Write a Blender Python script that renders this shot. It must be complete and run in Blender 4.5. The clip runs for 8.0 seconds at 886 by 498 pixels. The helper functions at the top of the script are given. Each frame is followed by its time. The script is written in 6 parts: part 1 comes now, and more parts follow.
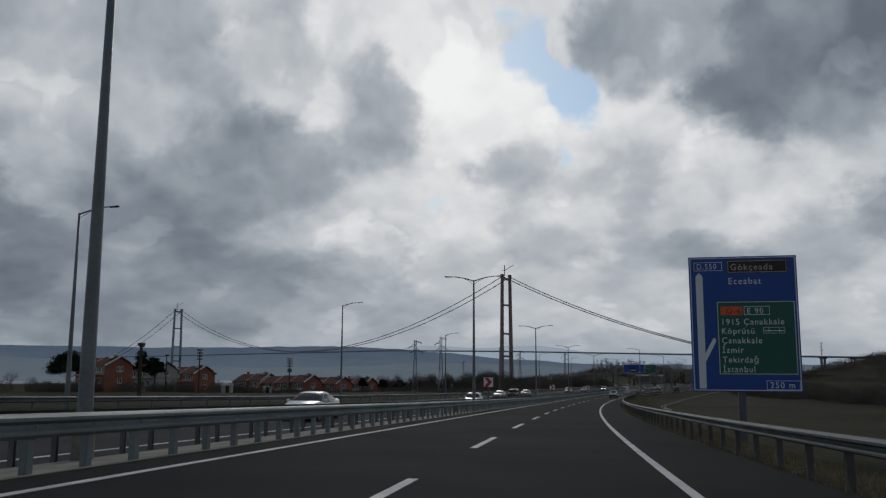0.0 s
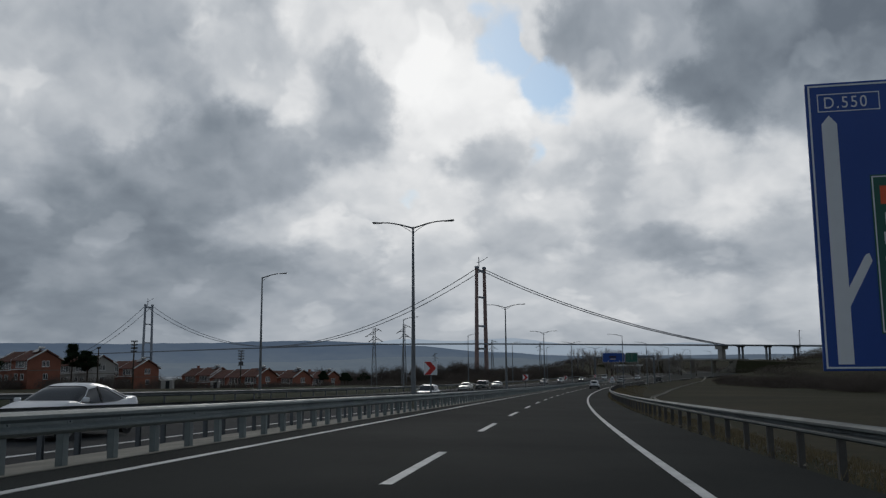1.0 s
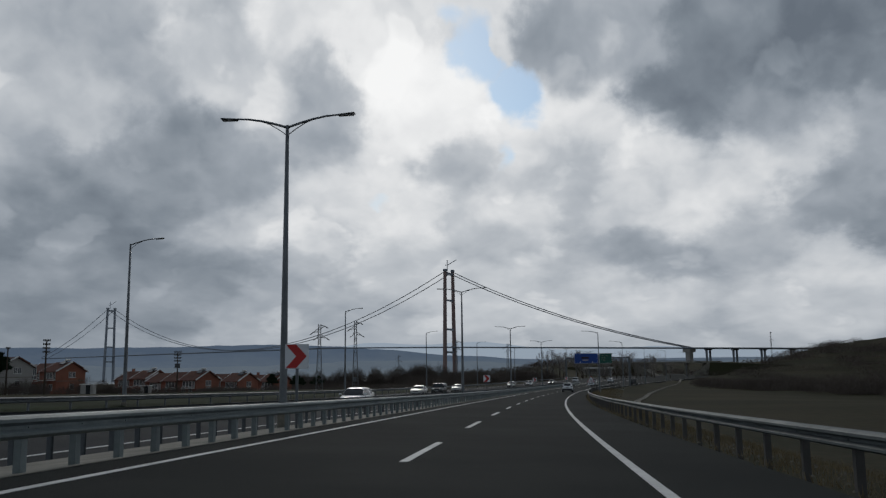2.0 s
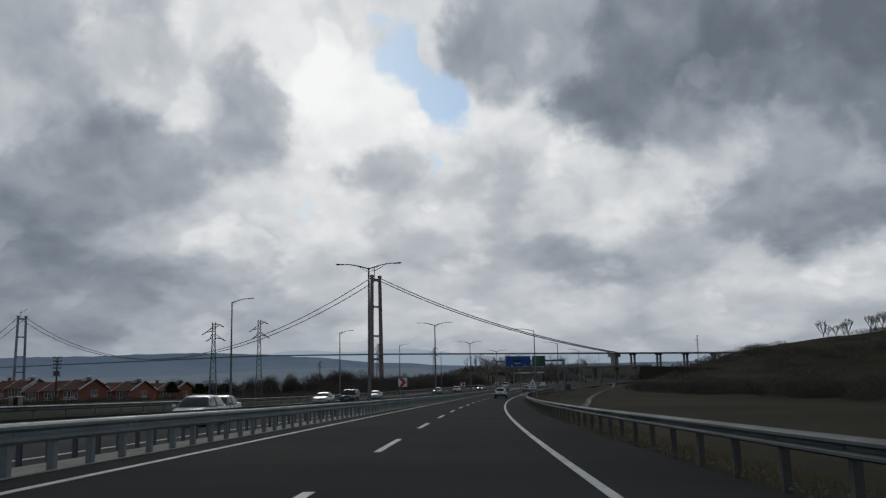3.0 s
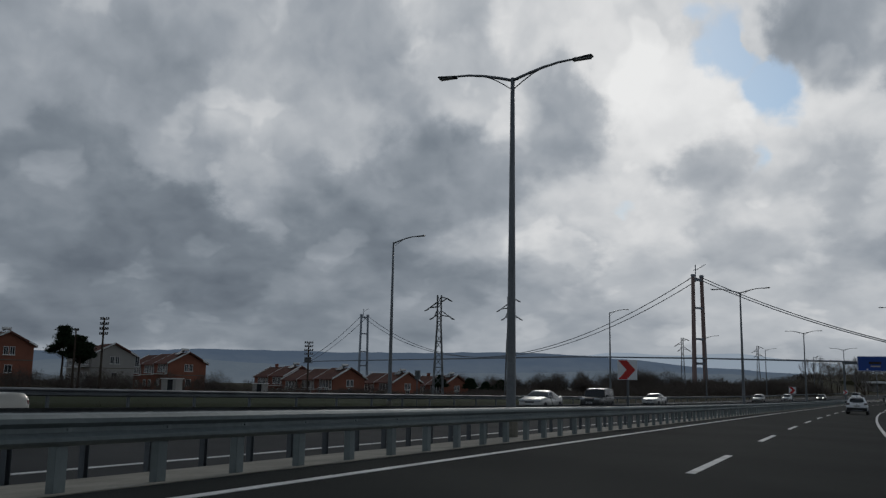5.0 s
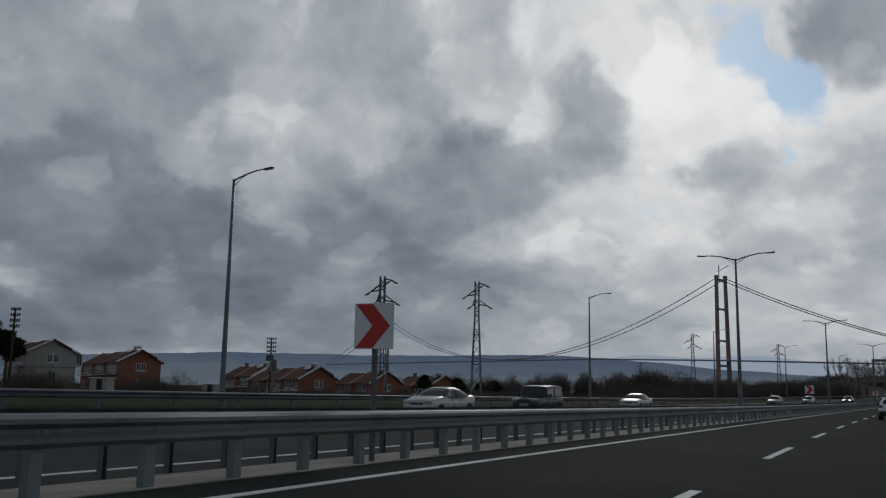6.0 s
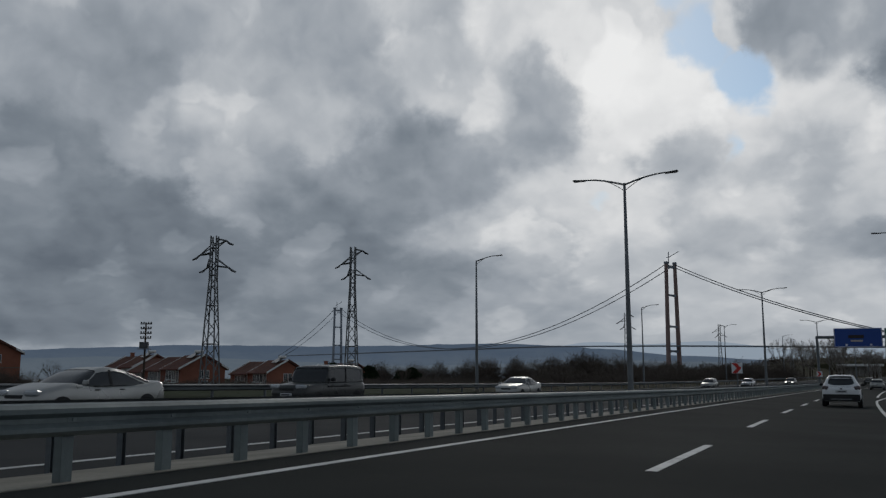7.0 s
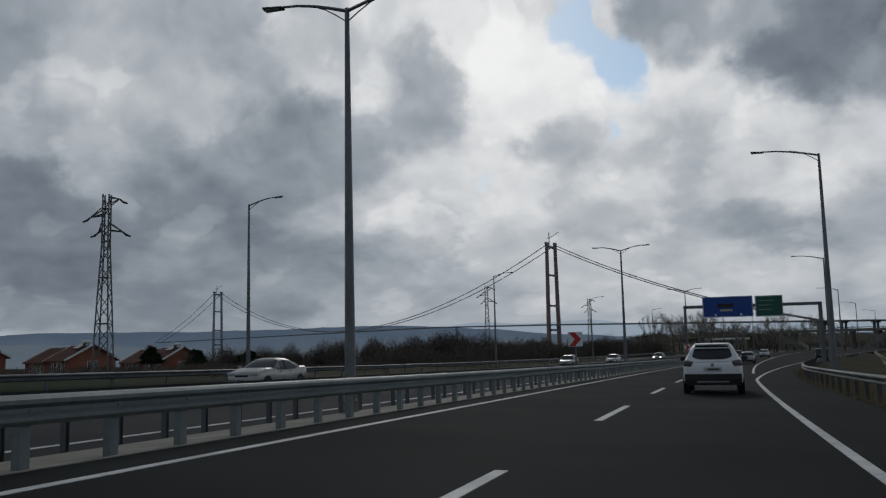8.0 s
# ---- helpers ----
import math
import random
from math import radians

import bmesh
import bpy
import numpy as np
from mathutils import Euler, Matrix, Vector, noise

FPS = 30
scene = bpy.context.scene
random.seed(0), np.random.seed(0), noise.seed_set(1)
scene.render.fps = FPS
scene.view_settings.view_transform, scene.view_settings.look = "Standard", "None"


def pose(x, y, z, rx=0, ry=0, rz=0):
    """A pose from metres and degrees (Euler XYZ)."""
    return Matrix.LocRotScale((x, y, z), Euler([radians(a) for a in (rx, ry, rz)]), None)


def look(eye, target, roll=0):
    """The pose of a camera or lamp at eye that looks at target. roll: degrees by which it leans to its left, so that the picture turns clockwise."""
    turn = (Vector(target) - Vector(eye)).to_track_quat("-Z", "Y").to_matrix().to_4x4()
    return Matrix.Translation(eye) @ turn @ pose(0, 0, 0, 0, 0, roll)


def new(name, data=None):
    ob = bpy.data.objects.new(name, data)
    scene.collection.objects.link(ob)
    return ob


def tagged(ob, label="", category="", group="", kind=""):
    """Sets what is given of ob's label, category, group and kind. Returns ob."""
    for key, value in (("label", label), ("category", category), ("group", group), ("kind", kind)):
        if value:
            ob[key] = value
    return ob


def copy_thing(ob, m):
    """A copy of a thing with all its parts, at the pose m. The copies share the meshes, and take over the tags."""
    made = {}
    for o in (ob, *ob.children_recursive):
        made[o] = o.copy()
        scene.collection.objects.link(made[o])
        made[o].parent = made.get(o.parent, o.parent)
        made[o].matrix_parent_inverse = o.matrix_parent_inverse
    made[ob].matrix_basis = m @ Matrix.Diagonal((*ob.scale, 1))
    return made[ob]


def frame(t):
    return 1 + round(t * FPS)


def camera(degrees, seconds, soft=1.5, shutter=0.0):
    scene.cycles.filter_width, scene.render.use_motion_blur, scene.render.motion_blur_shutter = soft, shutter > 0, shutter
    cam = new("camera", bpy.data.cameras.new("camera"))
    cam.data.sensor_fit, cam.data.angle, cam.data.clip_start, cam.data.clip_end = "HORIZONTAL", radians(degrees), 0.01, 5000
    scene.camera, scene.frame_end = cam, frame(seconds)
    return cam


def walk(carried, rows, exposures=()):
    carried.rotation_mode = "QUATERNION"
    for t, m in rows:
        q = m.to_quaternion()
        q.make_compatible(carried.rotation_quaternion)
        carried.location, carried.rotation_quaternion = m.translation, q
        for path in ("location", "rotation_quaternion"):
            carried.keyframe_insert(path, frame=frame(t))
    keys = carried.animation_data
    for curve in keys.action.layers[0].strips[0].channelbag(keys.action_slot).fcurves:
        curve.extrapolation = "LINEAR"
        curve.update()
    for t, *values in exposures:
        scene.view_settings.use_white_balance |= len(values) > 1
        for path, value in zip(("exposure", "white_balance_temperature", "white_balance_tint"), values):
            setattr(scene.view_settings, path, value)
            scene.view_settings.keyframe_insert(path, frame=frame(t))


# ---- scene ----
cam = camera(55.58, 8.0, soft=1.3)
PATH = [
    (0, pose(0.02, 0.0, 1.084, 98.334, -0.197, 7.958)),
    (0.5, pose(0.005, 10.306, 0.776, 98.723, 0.035, 7.302)),
    (1, pose(0.044, 20.564, 0.473, 97.883, 0.46, 6.314)),
    (2.3, pose(0.66, 46.996, -0.258, 98.406, 0.61, 2.01)),
    (2.5, pose(0.71, 51.04, -0.37, 98.671, 0.68, 0.153)),
    (3, pose(1.067, 61.097, -0.621, 98.522, 1.18, -0.668)),
    (3.5, pose(1.47, 71.107, -0.878, 98.695, 1.437, -0.034)),
    (4, pose(1.97, 81.066, -1.111, 98.807, 0.74, 6.781)),
    (4.5, pose(2.577, 90.973, -1.341, 98.933, -0.081, 14.58)),
    (5, pose(3.203, 100.831, -1.557, 98.698, -0.994, 20.726)),
    (5.2, pose(3.457, 104.762, -1.648, 98.525, -1.3, 21.989)),
    (6.3, pose(5.0, 126.24, -2.11, 98.95, -0.8, 22.134)),
    (6.5, pose(5.325, 130.118, -2.197, 98.766, -0.743, 21.642)),
    (7, pose(6.196, 139.777, -2.408, 98.208, 0.001, 19.294)),
    (7.5, pose(7.101, 149.388, -2.577, 97.353, 0.994, 13.91)),
    (8, pose(8.035, 158.953, -2.709, 96.922, 1.275, 11.648)),
]
walk(cam, PATH, exposures=[(0, -0.12), (1, -0.05), (3.5, -0.06), (5, -0.22), (6.5, -0.22), (8, -0.14)])

# ---- the road's line: heading and fall along its length ----
CURVE, TIGHTEN, FALL, SAG, EASE = 0.0006045, 4.791e-7, 0.031107, 4.528e-5, 6.0e-10


def heading(s):
    return CURVE * s + TIGHTEN * s * s / 2 if s > 0 else CURVE * s


def level(s):
    """Height of the road's line, s metres along it."""
    q = min(s, 305.0)
    return -FALL * q + SAG * q * q + EASE * q ** 3


def on_road(s, lat, h=0.0):
    """The place s metres along the road's line, lat metres to its right and h above it."""
    a = heading(s)
    x = CURVE * s * s / 2 + (TIGHTEN * s ** 3 / 6 if s > 0 else 0)
    y = s
    return Vector((x + lat * math.cos(a), y - lat * math.sin(a), level(s) + h))


def facing(s, lat, h=0.0, turn=0.0):
    """A pose on the road, its y axis pointing along it."""
    p = on_road(s, lat, h)
    return pose(p.x, p.y, p.z, 0, 0, -math.degrees(heading(s)) + turn)


def near_top(lat):
    """Surface height of the right-hand carriageway, banked into its bend."""
    return -0.019 * min(lat, 3.5)


def far_top(lat):
    """Surface height of the opposite carriageway across its width."""
    return -0.21 + (-11.0 - lat) * 0.024

# ---- world: broken cloud before a hidden sun ----
world = bpy.data.worlds.new("sky")
scene.world = world
world.use_nodes = True
WT = world.node_tree
WT.nodes.clear()


def wnode(kind, **sets):
    n = WT.nodes.new(kind)
    for key, value in sets.items():
        if key == "operation":
            n.operation = value
        elif key == "blend_type":
            n.blend_type = value
        elif key == "data_type":
            n.data_type = value
    return n


def wmath(op, a, b=None, c=None, clamp=False):
    n = wnode("ShaderNodeMath", operation=op)
    n.use_clamp = clamp
    for i, v in enumerate((a, b, c)):
        if v is None:
            continue
        if isinstance(v, (int, float)):
            n.inputs[i].default_value = v
        else:
            WT.links.new(v, n.inputs[i])
    return n.outputs[0]


def wvec(op, a, b=None, scale=None):
    n = wnode("ShaderNodeVectorMath", operation=op)
    for i, v in enumerate((a, b)):
        if v is None:
            continue
        if isinstance(v, (tuple, list, Vector)):
            n.inputs[i].default_value = v
        else:
            WT.links.new(v, n.inputs[i])
    if scale is not None:
        n.inputs["Scale"].default_value = scale
    return n


def wnoise(vec, scale, detail=6.0, rough=0.55, distort=0.0):
    n = wnode("ShaderNodeTexNoise")
    n.inputs["Scale"].default_value = scale
    n.inputs["Detail"].default_value = detail
    n.inputs["Roughness"].default_value = rough
    n.inputs["Distortion"].default_value = distort
    WT.links.new(vec, n.inputs["Vector"])
    return n


SUN_AZ, SUN_EL = 9.0, 27.0  # degrees to the left of the first heading, and up
sky = wnode("ShaderNodeTexSky")
sky.sky_type = "NISHITA"
sky.sun_disc = False
sky.sun_elevation = radians(SUN_EL)
sky.sun_rotation = radians(-SUN_AZ)
sky.altitude = 50
sky.dust_density = 0.3
clear = wnode("ShaderNodeBackground")
clear.inputs["Strength"].default_value = 0.085
tint = wnode("ShaderNodeMix")
tint.data_type, tint.blend_type = "RGBA", "MULTIPLY"
tint.inputs["Factor"].default_value = 1.0
tint.inputs["B"].default_value = (0.80, 0.93, 1.0, 1)
WT.links.new(sky.outputs[0], tint.inputs["A"])
WT.links.new(tint.outputs["Result"], clear.inputs["Color"])

way = wnode("ShaderNodeTexCoord").outputs["Generated"]
split = wnode("ShaderNodeSeparateXYZ")
WT.links.new(way, split.inputs[0])
sx, sy, sz = split.outputs
up = wmath("MAXIMUM", sz, 0.0)
# direction as degrees left and up
angles = wnode("ShaderNodeCombineXYZ")
turn = wmath("MULTIPLY", wmath("ARCTAN2", wmath("MULTIPLY", sx, -1.0), sy), 57.2958)
tilt = wmath("MULTIPLY", wmath("ARCSINE", sz), 57.2958)
WT.links.new(turn, angles.inputs[0])
WT.links.new(tilt, angles.inputs[1])
# the cloud deck closes up towards the horizon
deck = wnode("ShaderNodeCombineXYZ")
WT.links.new(wmath("MULTIPLY", turn, 0.1), deck.inputs[0])
WT.links.new(wmath("MULTIPLY", wmath("LOGARITHM", wmath("MULTIPLY_ADD", wmath("MAXIMUM", tilt, 0.0), 0.10, 1.0), 2.71828), 2.9), deck.inputs[1])
deck = deck.outputs[0]
# the large masses: degrees left, degrees up, thickness; between them the cover blends
CLOUD_RIGHT = [
    (-30.0, 21.0, 1.05), (-20.6, 19.6, 1.00), (-12.5, 16.6, 0.94), (-8.6, 23.0, 0.62), (-4.8, 20.4, 0.68), (-15.5, 22.5, 0.86), (-28.0, 15.6, 0.92),
    (-18.0, 15.4, 0.82), (-18.2, 13.6, 0.26), (-25.5, 13.0, 0.62), (-26.0, 8.6, 0.84), (-21.0, 10.6, 0.74), (-27.5, 6.4, 0.36), (-10.6, 13.7, 0.26),
    (-9.8, 12.0, 0.40), (-12.8, 9.7, 0.22), (-11.6, 7.6, 0.72), (-16.2, 7.9, 0.60), (-20.0, 6.4, 0.36), (-4.6, 16.4, 0.24), (-4.6, 13.2, 0.58),
    (-2.4, 13.8, 0.34), (-20.0, 4.0, 0.44), (-8.6, 4.6, 0.40), (-15.0, 11.2, 0.34),
]
CLOUD_MIDDLE = [
    (2.6, 13.2, 0.52), (6.5, 18.8, 0.0), (7.2, 16.0, 0.07), (4.0, 17.2, 0.06), (8.9, 14.2, 0.26), (13.2, 18.6, 0.62), (12.0, 16.2, 0.60),
    (9.2, 21.2, 0.10), (15.0, 23.2, 0.22), (8.2, 24.6, 0.22), (18.8, 22.4, 0.54), (17.6, 18.6, 0.38), (20.8, 14.2, 0.82), (18.0, 12.4, 0.70),
    (25.0, 13.8, 0.78), (28.2, 17.0, 0.52), (15.0, 10.6, 0.36), (26.4, 21.6, 0.60), (24.6, 7.4, 1.0), (19.0, 7.0, 0.82), (19.4, 8.9, 0.40),
    (12.9, 7.6, 0.58), (7.0, 10.2, 0.24), (1.4, 8.9, 0.52), (6.2, 7.6, 0.42), (24.6, 6.1, 0.76), (1.0, 4.8, 0.42), (14.6, 5.0, 0.62), (10.6, 12.0, 0.30),
    (0.0, 10.6, 0.30), (-1.0, 16.0, 0.20), (1.5, 24.2, 0.30),
]
CLOUD_LEFT = [
    (50.4, 18.8, 0.66), (50.0, 10.0, 0.88), (50.0, 3.0, 1.1), (43.8, 20.0, 0.70), (40.4, 18.0, 0.70), (35.2, 18.6, 0.46), (38.8, 15.4, 0.64),
    (32.6, 22.8, 0.58), (25.4, 20.2, 0.66), (21.6, 22.6, 0.40), (27.6, 16.0, 0.36), (33.6, 13.8, 0.54), (31.0, 11.8, 0.72), (19.6, 13.0, 0.66),
    (21.4, 9.4, 0.82), (28.8, 10.0, 0.88), (39.8, 10.0, 0.95), (43.2, 6.6, 0.96), (47.0, 8.4, 0.85), (36.4, 5.2, 0.98), (28.8, 6.0, 0.80),
    (25.2, 6.8, 0.78), (45.4, 13.2, 0.84), (39.0, 4.0, 0.9), (43.4, 3.4, 1.0), (24.8, 3.2, 0.86), (48.0, 24.0, 0.66), (31.5, 3.4, 0.90), (38.0, 24.0, 0.62), (34.0, 8.0, 0.94),
]


def deck_at(az, el):
    return (0.1 * az, 2.9 * math.log(1 + 0.1 * el), 0.0)


# frayed, puffed edges
fray = wvec("SUBTRACT", wnoise(deck, 2.4, 8.0, 0.56).outputs["Color"], (0.5, 0.5, 0.5)).outputs[0]
shift = wvec("MULTIPLY", fray, (0.62, 0.56, 0.0)).outputs[0]
place = wvec("ADD", deck, shift).outputs[0]
weigh = amount = None
for az, el, thick in CLOUD_RIGHT + CLOUD_MIDDLE + CLOUD_LEFT:
    d = wvec("SUBTRACT", place, deck_at(az, el)).outputs[0]
    d = wvec("DOT_PRODUCT", d, d).outputs["Value"]
    d = wmath("EXPONENT", wmath("MULTIPLY", d, -24.0))
    weigh = wmath("ADD", d, 0.002 if weigh is None else weigh)
    amount = wmath("MULTIPLY_ADD", d, thick, 0.0012 if amount is None else amount)
total = wmath("DIVIDE", amount, weigh)
warp = wnoise(deck, 2.6, 3.0, 0.45)
warp = wvec("SCALE", wvec("SUBTRACT", warp.outputs["Color"], (0.5, 0.5, 0.5)).outputs[0], scale=0.22).outputs[0]
bent = wvec("ADD", deck, warp).outputs[0]
toward = wvec("ADD", bent, (-0.03, 0.11, 0)).outputs[0]
billow = wnoise(bent, 1.9, 5.0, 0.45).outputs["Fac"]
billow_sun = wnoise(toward, 1.9, 5.0, 0.45).outputs["Fac"]


fine = wnoise(bent, 5.0, 6.0, 0.5).outputs["Fac"]


def puffs(vec, scale, detail):
    n = wnode("ShaderNodeTexVoronoi")
    n.feature = "SMOOTH_F1"
    n.normalize = True
    n.inputs["Scale"].default_value, n.inputs["Detail"].default_value, n.inputs["Roughness"].default_value = scale, detail, 0.5
    n.inputs["Smoothness"].default_value = 0.8
    WT.links.new(vec, n.inputs["Vector"])
    return n.outputs["Distance"]


lumps = wmath("SUBTRACT", 0.40, puffs(bent, 2.2, 3.0))
lumps_sun = wmath("SUBTRACT", 0.40, puffs(toward, 2.2, 3.0))
thick = wmath("MULTIPLY_ADD", wmath("SUBTRACT", billow, 0.5), 0.24, wmath("MULTIPLY_ADD", total, 0.92, -0.055))
thick = wmath("MULTIPLY_ADD", lumps, 0.22, thick)
thick = wmath("MULTIPLY_ADD", wmath("SUBTRACT", fine, 0.5), 0.12, thick)
# puffs stand one before another, with fairly sharp edges
front = wmath("MULTIPLY_ADD", lumps, 1.1, wmath("SUBTRACT", billow, 0.5))
edge = wnode("ShaderNodeMapRange")
edge.interpolation_type = "SMOOTHSTEP"
edge.inputs["From Min"].default_value, edge.inputs["From Max"].default_value = -0.045, 0.05
WT.links.new(front, edge.inputs["Value"])
thick = wmath("MULTIPLY_ADD", wmath("SUBTRACT", edge.outputs[0], 0.5), 0.11, thick)
# edges turned to the sun are brighter
thick = wmath("MULTIPLY_ADD", wmath("SUBTRACT", lumps_sun, lumps), 0.45, thick)
thick = wmath("MULTIPLY_ADD", wmath("SUBTRACT", billow_sun, billow), 0.50, thick)
# a torn gap shows the blue; degrees left and up, half length and width, slope, depth
torn = wvec("MULTIPLY", fray, (5.0, 4.2, 0.0)).outputs[0]
torn = wvec("ADD", angles.outputs[0], torn).outputs[0]


def patches(rows):
    out_ = None
    for az, el, long, wide, slope, deep in rows:
        d = wvec("SUBTRACT", torn, (az, el, 0)).outputs[0]
        c, s = math.cos(radians(slope)), math.sin(radians(slope))
        along = wvec("DOT_PRODUCT", d, (c / long, s / long, 0)).outputs["Value"]
        side = wvec("DOT_PRODUCT", d, (-s / wide, c / wide, 0)).outputs["Value"]
        d = wmath("MULTIPLY_ADD", along, along, wmath("MULTIPLY", side, side))
        d = wmath("MULTIPLY", wmath("EXPONENT", wmath("MULTIPLY", d, -0.8)), deep)
        out_ = d if out_ is None else wmath("MAXIMUM", out_, d)
    return out_


gap = patches([(1.6, 21.3, 2.4, 2.0, 46, 1.0), (-0.9, 18.9, 2.3, 1.9, 46, 1.0), (3.7, 23.6, 1.6, 0.8, 20, 0.62), (-0.2, 14.4, 0.9, 1.2, 0, 0.55), (8.9, 11.7, 1.3, 0.7, 0, 0.46), (-1.2, 16.6, 1.6, 0.9, 20, 0.5)])
gap = wmath("SUBTRACT", gap, patches([(-0.35, 21.35, 1.15, 0.62, 0, 0.9), (0.6, 21.7, 0.5, 0.5, 0, 0.6)]))
# the lowest cloud is evened out by distance
low = wmath("SUBTRACT", 1.0, wmath("MULTIPLY", up, 9.0), clamp=True)
thick = wmath("ADD", wmath("MULTIPLY", thick, wmath("SUBTRACT", 1.0, wmath("MULTIPLY", low, 0.3))), wmath("MULTIPLY", low, 0.15))
# cover added overhead, out of view, to lower the light on the ground
high = wnode("ShaderNodeMapRange")
high.interpolation_type = "SMOOTHSTEP"
high.inputs["From Min"].default_value, high.inputs["From Max"].default_value = 26.0, 40.0
high.inputs["To Max"].default_value = 0.36
WT.links.new(tilt, high.inputs["Value"])
thick = wmath("ADD", thick, high.outputs[0])
# cloud added out of view, away from the sun, to dim the ambient light
away = wnode("ShaderNodeMapRange")
away.interpolation_type = "SMOOTHSTEP"
away.inputs["From Min"].default_value, away.inputs["From Max"].default_value = 50.0, 110.0
away.inputs["To Max"].default_value = 0.20
WT.links.new(wmath("ABSOLUTE", wmath("SUBTRACT", turn, SUN_AZ)), away.inputs["Value"])
thick = wmath("ADD", thick, away.outputs[0])
tone = wnode("ShaderNodeValToRGB")
WT.links.new(thick, tone.inputs[0])
ramp = tone.color_ramp
for pos, col in ((0.0, (0.95, 0.955, 0.955)), (0.2, (0.80, 0.81, 0.82)), (0.42, (0.53, 0.56, 0.595)), (0.62, (0.345, 0.382, 0.428)), (0.82, (0.215, 0.25, 0.292)), (1.0, (0.135, 0.162, 0.198))):
    e = ramp.elements.new(pos) if pos not in (0.0, 1.0) else ramp.elements[0 if pos == 0.0 else -1]
    e.position, e.color = pos, (*col, 1)
cloud = wnode("ShaderNodeBackground")
cloud.inputs["Strength"].default_value = 1.0
WT.links.new(tone.outputs[0], cloud.inputs["Color"])
cover = wnode("ShaderNodeMapRange")
cover.interpolation_type = "SMOOTHSTEP"
cover.inputs["From Min"].default_value, cover.inputs["From Max"].default_value = 0.30, 0.72
cover.inputs["To Min"].default_value, cover.inputs["To Max"].default_value = 1.0, 0.0
WT.links.new(gap, cover.inputs["Value"])
both = wnode("ShaderNodeMixShader")
WT.links.new(cover.outputs[0], both.inputs[0])
WT.links.new(clear.outputs[0], both.inputs[1])
WT.links.new(cloud.outputs[0], both.inputs[2])
out = wnode("ShaderNodeOutputWorld")
WT.links.new(both.outputs[0], out.inputs[0])

sun = new("sun", bpy.data.lights.new("sun", "SUN"))
sun.data.energy, sun.data.angle, sun.data.color = 0.5, radians(16), (1.0, 0.96, 0.90)
sun_way = Vector((-math.sin(radians(SUN_AZ)) * math.cos(radians(SUN_EL)), math.cos(radians(SUN_AZ)) * math.cos(radians(SUN_EL)), math.sin(radians(SUN_EL))))
sun.matrix_world = look(sun_way * 100, (0, 0, 0))

# ---- materials ----
def material(name, base, dark=None, rough=0.7, metal=0.0, grain=30.0, stain=1.2, bump=0.15, amount=0.5, per_object=0.0, gloss=0.5, stretch=(1, 1, 1)):
    """A surface with two scales of variation between base and dark, and fine relief."""
    m = bpy.data.materials.new(name)
    m.use_nodes = True
    t = m.node_tree
    b = t.nodes["Principled BSDF"]
    dark = dark or tuple(c * 0.62 for c in base)
    where = t.nodes.new("ShaderNodeTexCoord")
    fit = t.nodes.new("ShaderNodeMapping")
    fit.inputs["Scale"].default_value = stretch
    t.links.new(where.outputs["Object"], fit.inputs["Vector"])
    big, small = t.nodes.new("ShaderNodeTexNoise"), t.nodes.new("ShaderNodeTexNoise")
    big.inputs["Scale"].default_value, big.inputs["Detail"].default_value = stain, 5
    small.inputs["Scale"].default_value, small.inputs["Detail"].default_value = grain, 4
    for n in (big, small):
        t.links.new(fit.outputs[0], n.inputs["Vector"])
    add = t.nodes.new("ShaderNodeMath")
    add.operation = "MULTIPLY_ADD"
    t.links.new(small.outputs["Fac"], add.inputs[0])
    add.inputs[1].default_value = 0.6
    t.links.new(big.outputs["Fac"], add.inputs[2])
    span = t.nodes.new("ShaderNodeMapRange")
    span.inputs["From Min"].default_value, span.inputs["From Max"].default_value = 0.55, 1.05
    span.inputs["To Max"].default_value = amount * 2
    t.links.new(add.outputs[0], span.inputs["Value"])
    mix = t.nodes.new("ShaderNodeMix")
    mix.data_type = "RGBA"
    mix.inputs["A"].default_value, mix.inputs["B"].default_value = (*base, 1), (*dark, 1)
    t.links.new(span.outputs[0], mix.inputs["Factor"])
    colour = mix.outputs["Result"]
    if per_object:
        info = t.nodes.new("ShaderNodeObjectInfo")
        hsv = t.nodes.new("ShaderNodeHueSaturation")
        vary = t.nodes.new("ShaderNodeMapRange")
        vary.inputs["To Min"].default_value, vary.inputs["To Max"].default_value = 1 - per_object, 1 + per_object
        t.links.new(info.outputs["Random"], vary.inputs["Value"])
        t.links.new(vary.outputs[0], hsv.inputs["Value"])
        t.links.new(colour, hsv.inputs["Color"])
        colour = hsv.outputs[0]
    t.links.new(colour, b.inputs["Base Color"])
    worn = t.nodes.new("ShaderNodeMapRange")
    worn.inputs["To Min"].default_value, worn.inputs["To Max"].default_value = max(rough - 0.12, 0.03), min(rough + 0.12, 1)
    t.links.new(big.outputs["Fac"], worn.inputs["Value"])
    t.links.new(worn.outputs[0], b.inputs["Roughness"])
    b.inputs["Metallic"].default_value = metal
    b.inputs["Specular IOR Level"].default_value = gloss
    if bump:
        n = t.nodes.new("ShaderNodeBump")
        n.inputs["Strength"].default_value, n.inputs["Distance"].default_value = bump, 0.02
        t.links.new(small.outputs["Fac"], n.inputs["Height"])
        t.links.new(n.outputs[0], b.inputs["Normal"])
    return m


